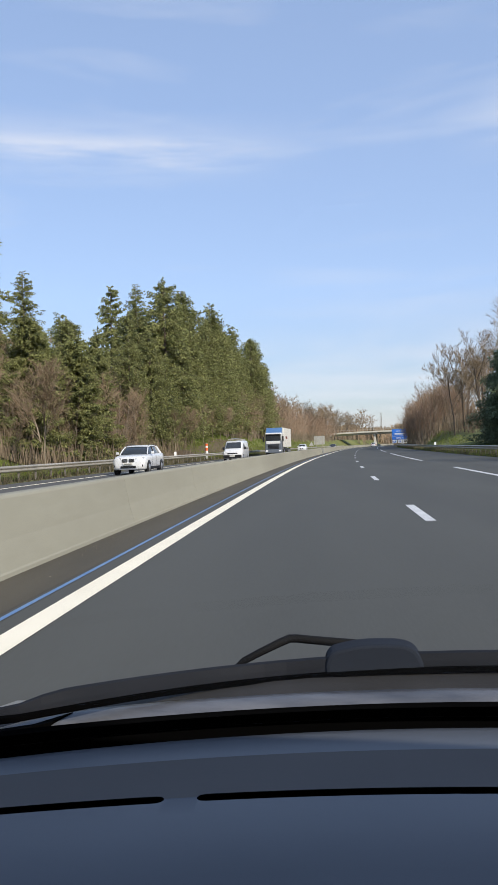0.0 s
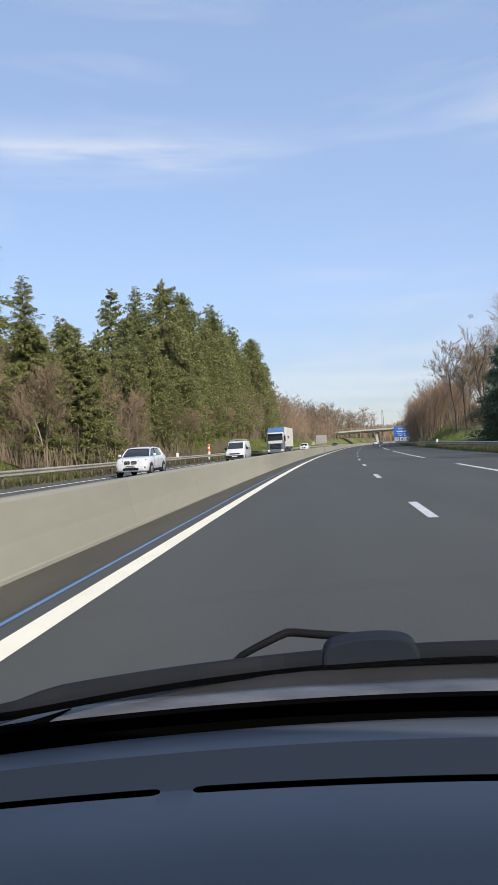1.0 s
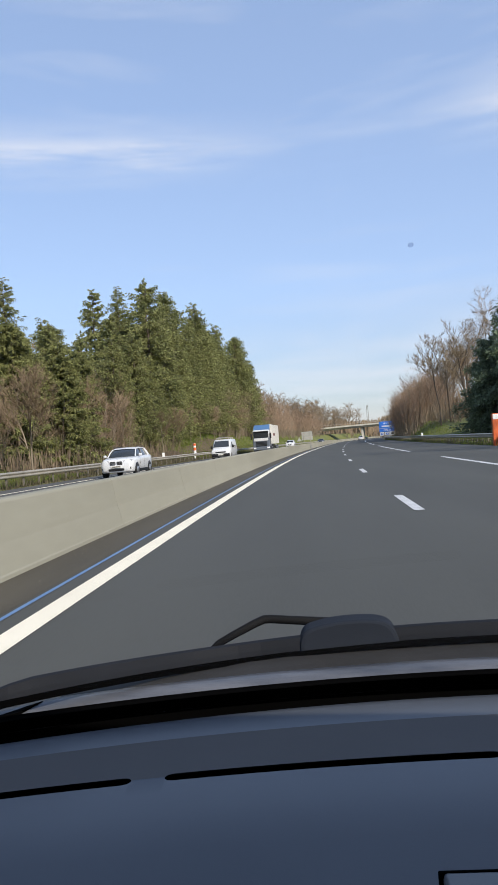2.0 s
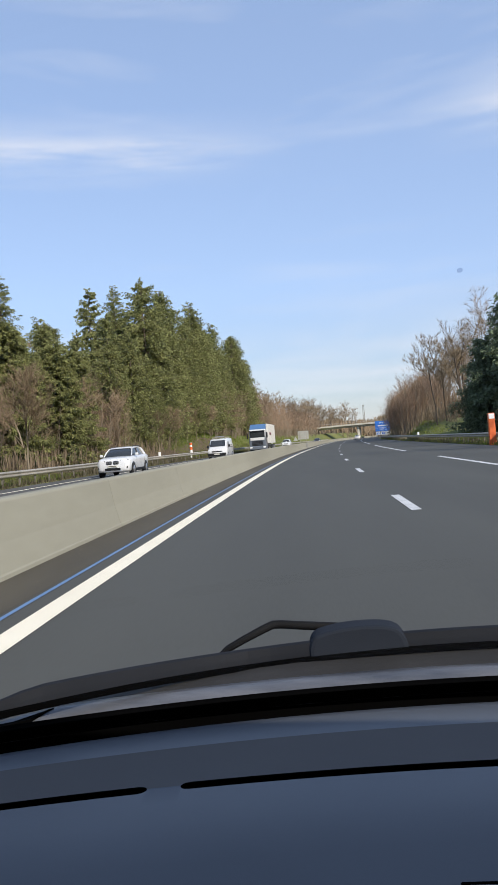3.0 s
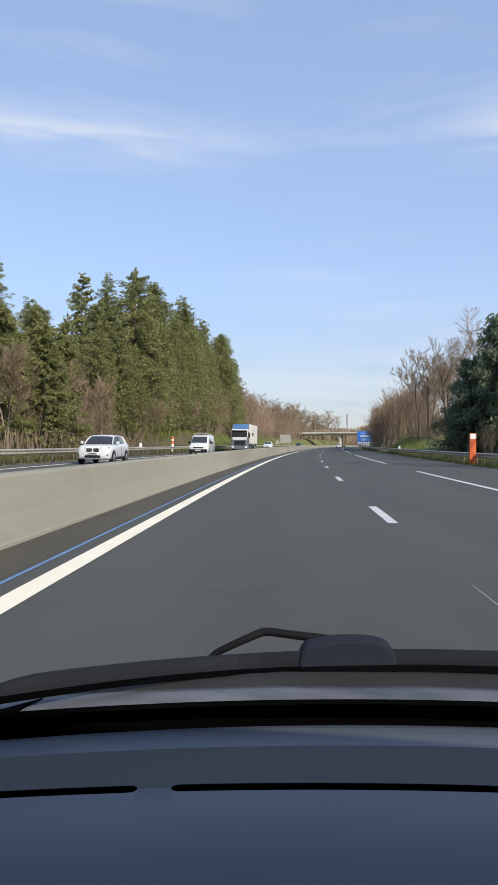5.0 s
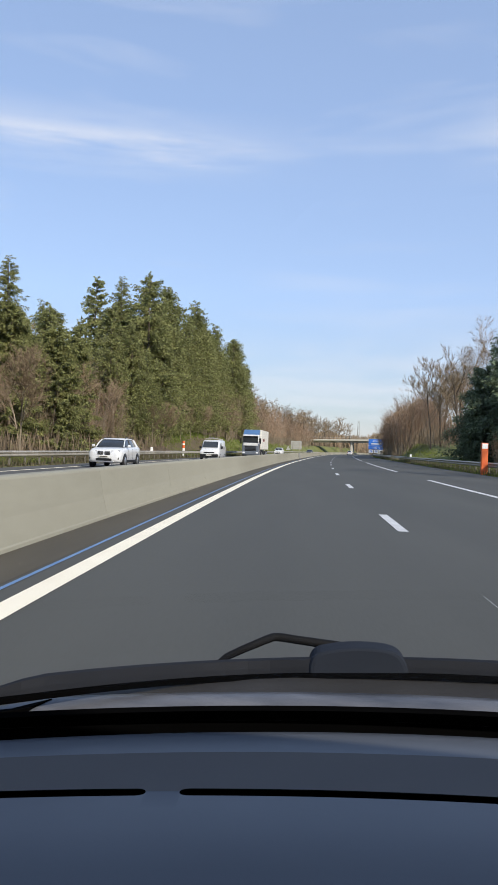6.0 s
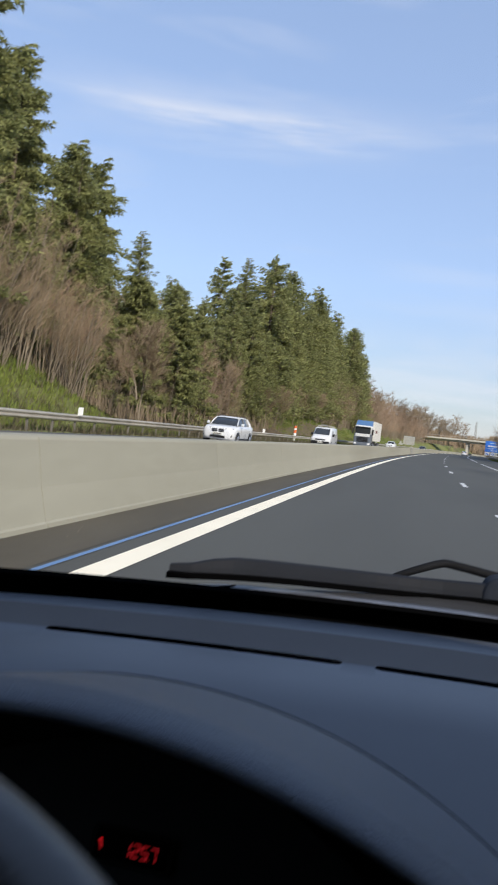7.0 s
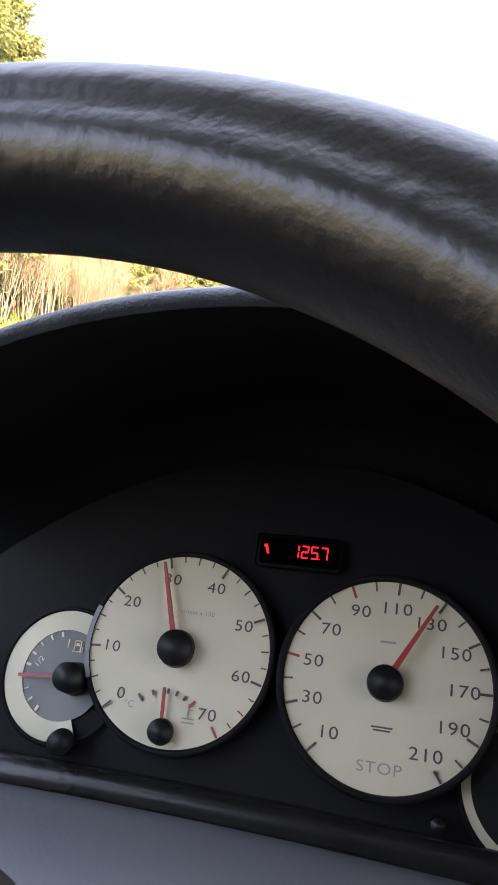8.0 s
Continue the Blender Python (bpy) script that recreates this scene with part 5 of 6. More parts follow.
# ---------------------------------------------------------------- instrument hood and cluster
HOOD_X = -0.2228


def build_hood():
    hood = thing("instrument_hood", "arched grained black hood over the instruments", "instrument hood")
    rows = []
    for i in range(2, 41):
        u = -1 + i / 20
        dx = 0.205 * u
        zc = 0.9887 - 1.732 * dx * dx - 11.5 * dx ** 4
        x = HOOD_X + dx
        prof = [(0.2005, -0.0072), (0.1978, -0.0058), (0.1965, -0.0038), (0.1985, -0.0018), (0.204, -0.0005), (0.214, 0.0)]
        col = [Vector((x, y, zc + dz)) for y, dz in prof]
        for y, dz in ((0.222, 0), (0.24, 0), (0.265, 0), (0.295, 0), (0.325, 0), (0.333, 0.0004), (0.3365, 0.0022), (0.338, 0.006), (0.3385, 0.05), (0.339, 0.16)):
            t = y - 0.214
            col.append(Vector((x, y, max(zc - 0.2976 * t + 0.75 * t * dx * dx - dz, 0.80))))
        rows.append(col)
    part("hood_shell", grid(rows), HOOD_SKIN, hood, smooth=True)
    rows = []
    for i in range(41):
        dx = 0.205 * (-1 + i / 20)
        zc = 0.9887 - 1.732 * dx * dx - 11.5 * dx ** 4
        rows.append([Vector((HOOD_X + dx, y, zc - 0.2976 * (y - 0.214) + 0.75 * (y - 0.214) * dx * dx + up)) for y, up in ((0.3345, 0.0), (0.335, 0.0002), (0.3385, -0.0008), (0.339, -0.02))])
    part("seam", grid(rows), FRIT, hood, "thin black seam behind the hood")
    # black inner lining back to the instruments
    rows = []
    for i in range(2, 41):
        u = -1 + i / 20
        dx = 0.200 * u
        zc = 0.9887 - 1.732 * dx * dx - 11.5 * dx ** 4 - 0.0084
        x = HOOD_X + dx
        low = 0.5 * dx * dx
        rows.append([Vector((x, 0.200, zc + 0.0014)), Vector((x, 0.215, zc - 0.0010)), Vector((x, 0.243, zc - 0.0050)), Vector((x, 0.27, zc - 0.0135 - 0.056 * low)), Vector((x, 0.30, zc - 0.022 - 0.086 * low)), Vector((x, 0.322, zc - 0.034 - 0.11 * low)), Vector((x, 0.330, zc - 0.045 - 0.12 * low)), Vector((x, 0.334, 0.78))])
    part("lining", grid(rows), CLUSTER_BLACK, hood, "matt black lining", True)
    for sg in (-1, 1):
        rows = []
        for k in range(9):
            z = (0.90 if sg > 0 else 0.845) - 0.022 * k
            rows.append([Vector((HOOD_X + sg * 0.203, 0.21 - 0.01 * k, z)), Vector((HOOD_X + sg * 0.185, 0.25 - 0.008 * k, z)), Vector((HOOD_X + sg * 0.172, 0.33 - 0.01 * k, z))])
        part("side_cheek", grid(rows), FRIT, hood, smooth=True)
    return hood


build_hood()

C_TILT = radians(27.16)
CLUSTER = Matrix.Translation((-0.182, 0.280, 0.835)) @ Matrix(((1, 0, 0, 0), (0, math.sin(C_TILT), -math.cos(C_TILT), 0), (0, math.cos(C_TILT), math.sin(C_TILT), 0), (0, 0, 0, 1)))


def disc(r, z, n=64, r_in=0.0, a0=0.0, a1=360.0):
    """A flat disc, or a ring between two radii; angles clockwise from the top."""
    bm = bmesh.new()
    full = a1 - a0 >= 359.9
    outer, inner = [], []
    for i in range(n if full else n + 1):
        t = radians(a0 + (a1 - a0) * i / n)
        outer.append(bm.verts.new((r * math.sin(t), r * math.cos(t), z)))
        if r_in:
            inner.append(bm.verts.new((r_in * math.sin(t), r_in * math.cos(t), z)))
    if not r_in:
        bm.faces.new(list(reversed(outer)))
    else:
        m = len(outer)
        for i in range(m if full else m - 1):
            k = (i + 1) % m
            bm.faces.new((outer[i], inner[i], inner[k], outer[k]))
    return bm


def ring(r, thick, n=64, up=0.0, squash=1.0):
    rows = []
    for i in range(n + 1):
        t = 2 * math.pi * i / n
        rows.append([Vector(((r + thick * math.cos(a)) * math.sin(t), (r + thick * math.cos(a)) * math.cos(t), up + squash * thick * math.sin(a))) for a in [2 * math.pi * j / 8 for j in range(8)]])
    return grid(rows, True)


def tick(parent, ang, r0, r1, w, material=INK, z=0.0008):
    t = radians(ang)
    ob = part("tick", box(-w / 2, r0, 0, w / 2, r1, 0.0003), material, parent, m=pose(0, 0, z, 0, 0, -ang))
    return ob


def pointer(parent, ang, length, w, z, cap, cap_h=0.008):
    bm = bmesh.new()
    pts = [(-w / 2, -0.004), (w / 2, -0.004), (w * 0.22, length), (-w * 0.22, length)]
    lo = [bm.verts.new((x, y, z)) for x, y in pts]
    hi = [bm.verts.new((x, y, z + 0.0012)) for x, y in pts]
    bm.faces.new(hi)
    bm.faces.new(list(reversed(lo)))
    for i in range(4):
        k = (i + 1) % 4
        bm.faces.new((lo[i], lo[k], hi[k], hi[i]))
    part("needle", bm, NEEDLE_RED, parent, "red needle", m=pose(0, 0, 0, 0, 0, -ang))
    part("needle_cap", cylinder((0, 0, 0.0006), (0, 0, cap_h), cap, cap * 0.86, 32, 0.0012), BLACK, parent, "domed black needle cap", True)


def build_cluster():
    inst = thing("instrument_cluster", "black instrument cluster with cream dials and red needles", "instrument cluster", CLUSTER)
    rows = []
    for i in range(25):
        x = -0.215 + 0.33 * i / 24
        top = min(0.097, 0.099 - 2.9 * (x + 0.05) ** 2)
        rows.append([Vector((x, -0.085, -0.014)), Vector((x, -0.085, -0.006)), Vector((x, -0.02, -0.006)), Vector((x, top, -0.006)), Vector((x, top, -0.014))])
    part("face_plate", grid(rows, True), FACE, inst)
    sp = part("speedometer", disc(0.0445, 0.0, 96), CREAM, inst, "round cream speedometer dial", m=pose(-0.0024, 0.0015, 0.002) @ Matrix.Diagonal((0.945, 0.935, 1, 1)))
    part("bezel", ring(0.0462, 0.0017, 96, 0.0004, 1.4), FACE, sp, "black bezel", True)
    for i in range(21):
        v = 10 + 10 * i
        major = i % 2 == 0
        tick(sp, -136.5 + 14.08 * i, 0.0388 if major else 0.0402, 0.0442, 0.0011 if major else 0.0008, NEEDLE_RED if v in (50, 90) else INK)
        if major:
            a = radians(-136.5 + 14.08 * i)
            writing(str(v), 0.0074, 0.0325 * math.sin(a), 0.0325 * math.cos(a), 0.0003, sp, INK, squeeze=1.18)
    writing("STOP", 0.0064, 0.0, -0.0345, 0.0003, sp, INK_PALE, name="warning_word", squeeze=1.15)
    part("dial_mark", box(-0.0034, 0.0172, 0.0004, 0.0034, 0.0180, 0.0008), INK_PALE, sp)
    for k, (w, y) in enumerate(((0.0090, -0.0185), (0.0070, -0.0198))):
        part("dial_mark", box(-w / 2, y, 0.0004, w / 2, y + 0.0007, 0.0008), INK, sp)
    pointer(sp, 29.5, 0.0405, 0.0030, 0.0042, 0.0081)
    ta = part("tachometer", disc(0.0388, 0.0, 96), CREAM, inst, "round cream engine-speed dial", m=pose(-0.0924, 0.0039, 0.002) @ Matrix.Diagonal((1.055, 1.055, 1, 1)))
    part("dial_rim", disc(0.0408, 0.0012, 40, 0.0387, -114, -70), DIAL_RIM, ta, "grey rim between the dial and the fuel gauge")
    part("bezel", ring(0.0402, 0.0013, 96, -0.0006, 1.2), FACE, ta, "black bezel", True)
    for i in range(15):
        v = 5 * i
        major = i % 2 == 0
        tick(ta, -134.5 + 19.95 * i, 0.0340 if major else 0.0355, 0.0386, 0.0009 if major else 0.0006, NEEDLE_RED if v >= 65 else INK)
        if i < 14:
            tick(ta, -134.5 + 19.95 * (i + 0.5), 0.0362, 0.0386, 0.0005)
        if major:
            a = radians(-134.5 + 19.95 * i)
            writing(str(v), 0.0064, 0.0292 * math.sin(a), 0.0292 * math.cos(a), 0.0003, ta, INK, squeeze=1.18)
    writing("tr/min x 100", 0.0026, 0.006, 0.0155, 0.0003, ta, INK_PALE, name="unit")
    pointer(ta, -17.6, 0.0365, 0.0025, 0.0042, 0.0080)
    # coolant gauge low in the tachometer
    te = part("coolant_gauge", disc(0.0042, 0.0007, 32), CREAM, ta, "small coolant gauge in the dial", m=pose(-0.0005, -0.0325, 0))
    for k, a in enumerate((-44, -24, 0, 14, 28, 42)):
        t = radians(a)
        q = part("gauge_mark", box(-0.0005, 0.0145, 0.0008, 0.0005, 0.0178 if k in (0, 5) else 0.0166, 0.0011), NEEDLE_RED if k == 5 else INK, ta, m=pose(-0.0005, -0.0325, 0, 0, 0, -a))
    nd = part("gauge_needle", box(-0.0006, 0, 0.002, 0.0006, 0.0168, 0.003), NEEDLE_RED, ta, "red needle", m=pose(-0.0005, -0.0325, 0, 0, 0, 5))
    part("gauge_cap", cylinder((-0.0005, -0.0325, 0.0005), (-0.0005, -0.0325, 0.006), 0.0054, 0.0046, 28, 0.001), BLACK, ta, "black needle cap", True)
    writing("°C", 0.0040, -0.0165, -0.0240, 0.0003, ta, INK_PALE, name="unit")
    for x0, y0, x1, y1 in ((0.0068, -0.0265, 0.0120, -0.0260), (0.0068, -0.0280, 0.0120, -0.0275), (0.0088, -0.0260, 0.0094, -0.0205), (0.0094, -0.0214, 0.0112, -0.0210), (0.0094, -0.0230, 0.0112, -0.0226)):
        part("coolant_symbol", box(x0, y0, 0.0004, x1, y1, 0.0008), INK_PALE, ta)
    # side gauges
    for x, y, sg, nm in ((-0.1463, -0.0136, -1, "fuel_gauge"), (0.0580, -0.0300, 1, "side_gauge")):
        fu = part(nm, disc(0.0290, -0.0018, 64, 0.0200 if sg < 0 else 0.0252, *((-205, 28) if sg < 0 else (0, 360))), CREAM, inst, "cream ring of a small side gauge" if sg < 0 else "narrow cream ring of a dark side gauge", m=pose(x, y, -0.0025))
        part("gauge_face", disc(0.0201 if sg < 0 else 0.0253, -0.0024, 48), DIAL_GREY if sg < 0 else BLACK, fu, "grey gauge face" if sg < 0 else "black gauge face")
        part("bezel", ring(0.0298, 0.0010, 64, -0.0016, 0.8), CLUSTER_BLACK, fu, smooth=True)
        for k in range(9):
            a = -150 + 17 * k if sg < 0 else 150 - 17 * k
            tick(fu, a, 0.0168, 0.0192, 0.0012 if k % 4 == 0 else 0.0008, PAINT_WHITE, -0.0016)
        ca = part("gauge_hub", cylinder((-sg * 0.0070, -0.001, -0.002), (-sg * 0.0070, -0.001, 0.011), 0.0074, 0.0062, 28, 0.001), BLACK, fu, "black needle cap", True)
        part("gauge_needle", box(-0.0007, 0, 0.004, 0.0007, 0.0255, 0.005), NEEDLE_RED, fu, "red needle", m=pose(-sg * 0.0070, -0.001, 0, 0, 0, 90 * -sg if sg > 0 else 94))
        if sg < 0:
            writing("1/2", 0.0038, -0.0128, 0.0042, -0.0015, fu, PAINT_WHITE, 60)
            writing("1", 0.0058, -0.0005, 0.0138, -0.0015, fu, PAINT_WHITE)
            for x0, y0, x1, y1 in ((0.0025, 0.0108, 0.0030, 0.0158), (0.0055, 0.0108, 0.0060, 0.0158), (0.0025, 0.0154, 0.0060, 0.0158), (0.0020, 0.0106, 0.0065, 0.0110), (0.0034, 0.0132, 0.0051, 0.0146), (0.0066, 0.0112, 0.0070, 0.0150)):
                part("pump_symbol", box(x0, y0, -0.0018, x1, y1, -0.0014), PAINT_WHITE, fu)
    # display window with red segments
    ds = part("display_window", box(-0.0205, -0.0072, -0.003, 0.0205, 0.0072, 0.0005, 0.0015), FRIT, inst, "dark display window", m=pose(-0.0450, 0.0527, 0) @ Matrix.Diagonal((0.88, 0.84, 1, 1)))
    part("display_bezel", box(-0.0225, -0.0092, -0.0035, 0.0225, 0.0092, -0.0015, 0.002), CLUSTER_BLACK, ds)
    on = {"1": "bc", "2": "abged", "5": "afgcd", "7": "abc"}
    for k, ch in enumerate("1257"):
        cx = -0.0015 + 0.0049 * k
        h, w, t = 0.0031, 0.0016, 0.00034
        seg = {"a": (-w, h - t, w, h + t), "g": (-w, -t, w, t), "d": (-w, -h - t, w, -h + t), "b": (w - t, 0.0004, w + t, h), "c": (w - t, -h, w + t, -0.0004), "f": (-w - t, 0.0004, -w + t, h), "e": (-w - t, -h, -w + t, -0.0004)}
        for c in on[ch]:
            x0, y0, x1, y1 = seg[c]
            part("segment", box(cx + x0, y0, 0.0006, cx + x1, y1, 0.0009), LED_RED, ds, "glowing red segment")
    part("segment", box(0.0107, -0.0034, 0.0006, 0.0112, -0.0029, 0.0009), LED_RED, ds)
    bm = box(-0.0006, -0.0026, 0.0006, 0.0006, 0.0026, 0.0009)
    part("segment", bm, LED_RED, ds, m=pose(-0.0163, 0.0, 0, 0, 0, 18))
    part("segment", box(-0.0018, 0.0014, 0.0006, 0.0, 0.0024, 0.0009), LED_RED, ds, m=pose(-0.0163, 0.0, 0))
    # reset knob and trim below the dials
    part("reset_knob", cylinder((0.021, -0.0465, -0.004), (0.021, -0.0465, 0.010), 0.0030, 0.0026, 20, 0.001), TRIM, inst, "small black reset knob", True)
    part("reset_knob", cylinder((-0.141, -0.042, -0.004), (-0.134, -0.040, 0.008), 0.0055, 0.005, 20, 0.001), BLACK, inst, "small black reset knob", True)
    rows, cover = [], []
    for i in range(31):
        u = -1 + i / 15
        x = -0.046 + 0.185 * u
        y = -0.0590 - 0.005 * u * u - 0.004 * u
        rows.append([Vector((x, y + 0.010, -0.004)), Vector((x, y + 0.009, 0.001)), Vector((x, y + 0.005, 0.0032)), Vector((x, y - 0.0005, 0.0042)), Vector((x, y - 0.003, 0.001))])
        cover.append([Vector((x, y - 0.0025, 0.002)), Vector((x, y - 0.0035, 0.010)), Vector((x, y - 0.0055, 0.015)), Vector((x, y - 0.009, 0.024)), Vector((x, y - 0.016, 0.044)), Vector((x, y - 0.026, 0.068)), Vector((x, y - 0.05, 0.080))])
    part("lower_lip", grid(rows), TRIM, inst, "dark satin lip below the dials", True)
    part("lower_cover", grid(cover), COVER, inst, "blue-grey cover below the dials", True)
    return inst


build_cluster()


def build_wheel():
    tilt = 0.6278
    m = Matrix.Translation((-0.2552, 0.0175, 0.871)) @ Matrix(((1, 0, 0, 0), (0, math.sin(tilt), -math.cos(tilt), 0), (0, math.cos(tilt), math.sin(tilt), 0), (0, 0, 0, 1)))
    wheel = thing("steering_wheel", "worn black leather steering wheel", "steering wheel", m)
    rows = []
    rr = 0.0168
    for i in range(161):
        t = 2 * math.pi * i / 160
        row = []
        for j in range(64):
            a = 2 * math.pi * j / 64
            # soft ridge on the driver's side, flattened back
            r = rr * (1 - 0.075 * math.exp(-((a - 1.74) / 0.24) ** 2) + 0.055 * math.exp(-((a - 2.24) / (0.24 if a < 2.24 else 0.45)) ** 2) - 0.05 * math.exp(-((a - 3.2) / 0.5) ** 2))
            rad = 0.160 + r * math.cos(a)
            row.append(Vector((rad * math.sin(t), rad * math.cos(t), r * math.sin(a) * 1.02)))
        rows.append(row)
    part("rim", grid(rows, True), LEATHER, wheel, "worn wrinkled leather rim", True)
    part("hub", cylinder((0, -0.005, -0.05), (0, -0.005, 0.012), 0.056, 0.05, 40, 0.008), BLACK, wheel, "black hub cover", True)
    for a0 in (100, 180, 260):
        t = radians(a0)
        d = Vector((math.sin(t), math.cos(t), 0))
        sd = Vector((math.cos(t), -math.sin(t), 0))
        rows = []
        for k in range(5):
            s = k / 4
            c = d * (0.045 + 0.113 * s) + Vector((0, 0, -0.02 + 0.018 * s))
            w = 0.026 - 0.008 * s
            rows.append([c + sd * w + Vector((0, 0, 0)), c + sd * w * 0.8 + Vector((0, 0, 0.008)), c - sd * w * 0.8 + Vector((0, 0, 0.008)), c - sd * w, c - sd * w * 0.8 - Vector((0, 0, 0.008)), c + sd * w * 0.8 - Vector((0, 0, 0.008))])
        part("spoke", grid(rows, True), BLACK, wheel, smooth=True)
    col = thing("steering_column", "dark plastic steering column shroud", "steering column")
    rows = []
    for k in range(7):
        s = k / 6
        y, z = 0.075 + 0.20 * s, 0.745 - 0.035 * s
        ww, hh = 0.052 + 0.03 * s, 0.04 + 0.012 * s
        rows.append([Vector((-0.256 + ww * math.copysign(abs(math.cos(a)) ** 0.6, math.cos(a)), y, z + hh * math.copysign(abs(math.sin(a)) ** 0.6, math.sin(a)))) for a in [2 * math.pi * j / 24 for j in range(24)]])
    part("shroud", grid(rows, True), HOOD_SKIN, col, smooth=True)
    return wheel


build_wheel()


# ---------------------------------------------------------------- windscreen, cowl, wiper
SLOPE = 0.577


def y_base(x):
    return y_end(x) + 0.057


SPECK = pose(0.0543, 0.2495, 1.2265, -30, 0, 0)


def build_windscreen():
    glass = thing("windscreen", "clear sloping windscreen with a black printed border", "windscreen")
    xs = steps(-0.62, 0.96, 0.046)
    n = 10
    rows = []
    for x in xs:
        col = []
        for k in range(n + 1):
            d = 0.042 + (0.84 - 0.042) * k / n
            col.append(Vector((x, y_base(x) - d, 0.885 + d * SLOPE)))
        rows.append(col)
    pane = part("pane", grid(rows), GLASS, glass, "clear glass pane")
    pane.visible_shadow = False
    part("dirt_speck", cylinder((0, 0, -0.0002), (0, 0, 0.0002), 0.0009, 0.0009, 14), DIRT, glass, "small splash of dirt on the glass", m=SPECK)
    rows = [[Vector((x, y_base(x) - d, 0.885 + d * SLOPE)) for d in (-0.004, 0.015, 0.03, 0.042)] + [Vector((x, y_base(x) - d + 0.004, 0.885 + d * SLOPE + 0.004)) for d in (0.042, -0.004)] for x in xs]
    part("printed_border", grid(rows, True), FRIT, glass, "black printed lower border")
    rows = [[Vector((x, y_end(x) + 0.010, 0.876)), Vector((x, y_end(x) + 0.030, 0.874)), Vector((x, y_base(x) + 0.002, 0.883))] for x in xs]
    part("gasket", grid(rows), FRIT, glass, "black gasket below the glass")
    # cowl outside, below the glass
    cowl = thing("cowl", "dusty grey plastic cowl panel below the windscreen", "cowl")
    rows, back = [], []
    for x in xs:
        b = y_base(x)
        out = 1 - smooth(-0.44, -0.30, x)
        ridge = 0.9047 + 0.067 * min(0.0, x + 0.015)
        rows.append([Vector((x, b + 0.005, 0.868)), Vector((x, b + 0.007, 0.889)), Vector((x, b + 0.02, 0.897 - 0.008 * out)), Vector((x, b + 0.034, 0.9005 - 0.014 * out)), Vector((x, b + 0.046, 0.9005 - 0.018 * out)), Vector((x, b + 0.050, 0.898 - 0.018 * out)), Vector((x, b + 0.052, 0.890 - 0.02 * out))])
        back.append([Vector((x, b + 0.049, 0.894 - 0.02 * out)), Vector((x, b + 0.075, min(0.899, ridge + 0.006) - 0.04 * out)), Vector((x, b + 0.105, ridge - 0.05 * out)), Vector((x, b + 0.122, ridge - 0.006 - 0.05 * out)), Vector((x, b + 0.14, 0.872 - 0.03 * out)), Vector((x, b + 0.24, 0.815))])
    part("cowl_lip", grid(rows), COWL, cowl, "dusty grey cowl lip", True)
    part("scuttle_panel", grid(back), SCUTTLE, cowl, "dark scuttle panel below the wiper", True)
    seam = [Vector(p) for p in ((-0.42, 0.757, 0.896), (-0.335, 0.787, 0.8985), (-0.300, 0.816, 0.9015), (-0.318, 0.790, 0.8990), (-0.345, 0.776, 0.8975), (-0.42, 0.748, 0.894))]
    part("corner_seam", (seam + [p - Vector((0, 0, 0.006)) for p in seam], [(0, 1, 4, 5), (1, 2, 3, 4), (6, 11, 10, 7), (7, 10, 9, 8), (0, 6, 7, 1), (1, 7, 8, 2), (2, 8, 9, 3), (3, 9, 10, 4), (4, 10, 11, 5), (5, 11, 6, 0)]), FRIT, cowl, "black seam at the cowl's corner")
    # dark corner cover by the wiper's tip
    part("corner_cover", ([Vector(p) for p in ((-0.61, 0.79, 0.845), (-0.364, 0.976, 0.842), (-0.403, 1.013, 0.847), (-0.634, 0.90, 0.854), (-0.61, 0.79, 0.80), (-0.364, 0.976, 0.80), (-0.403, 1.013, 0.80), (-0.634, 0.90, 0.80))],
         [(0, 1, 2, 3), (4, 7, 6, 5), (0, 4, 5, 1), (1, 5, 6, 2), (2, 6, 7, 3), (3, 7, 4, 0)]), WIPER_GREY, cowl, "dark corner cover")
    return glass


build_windscreen()


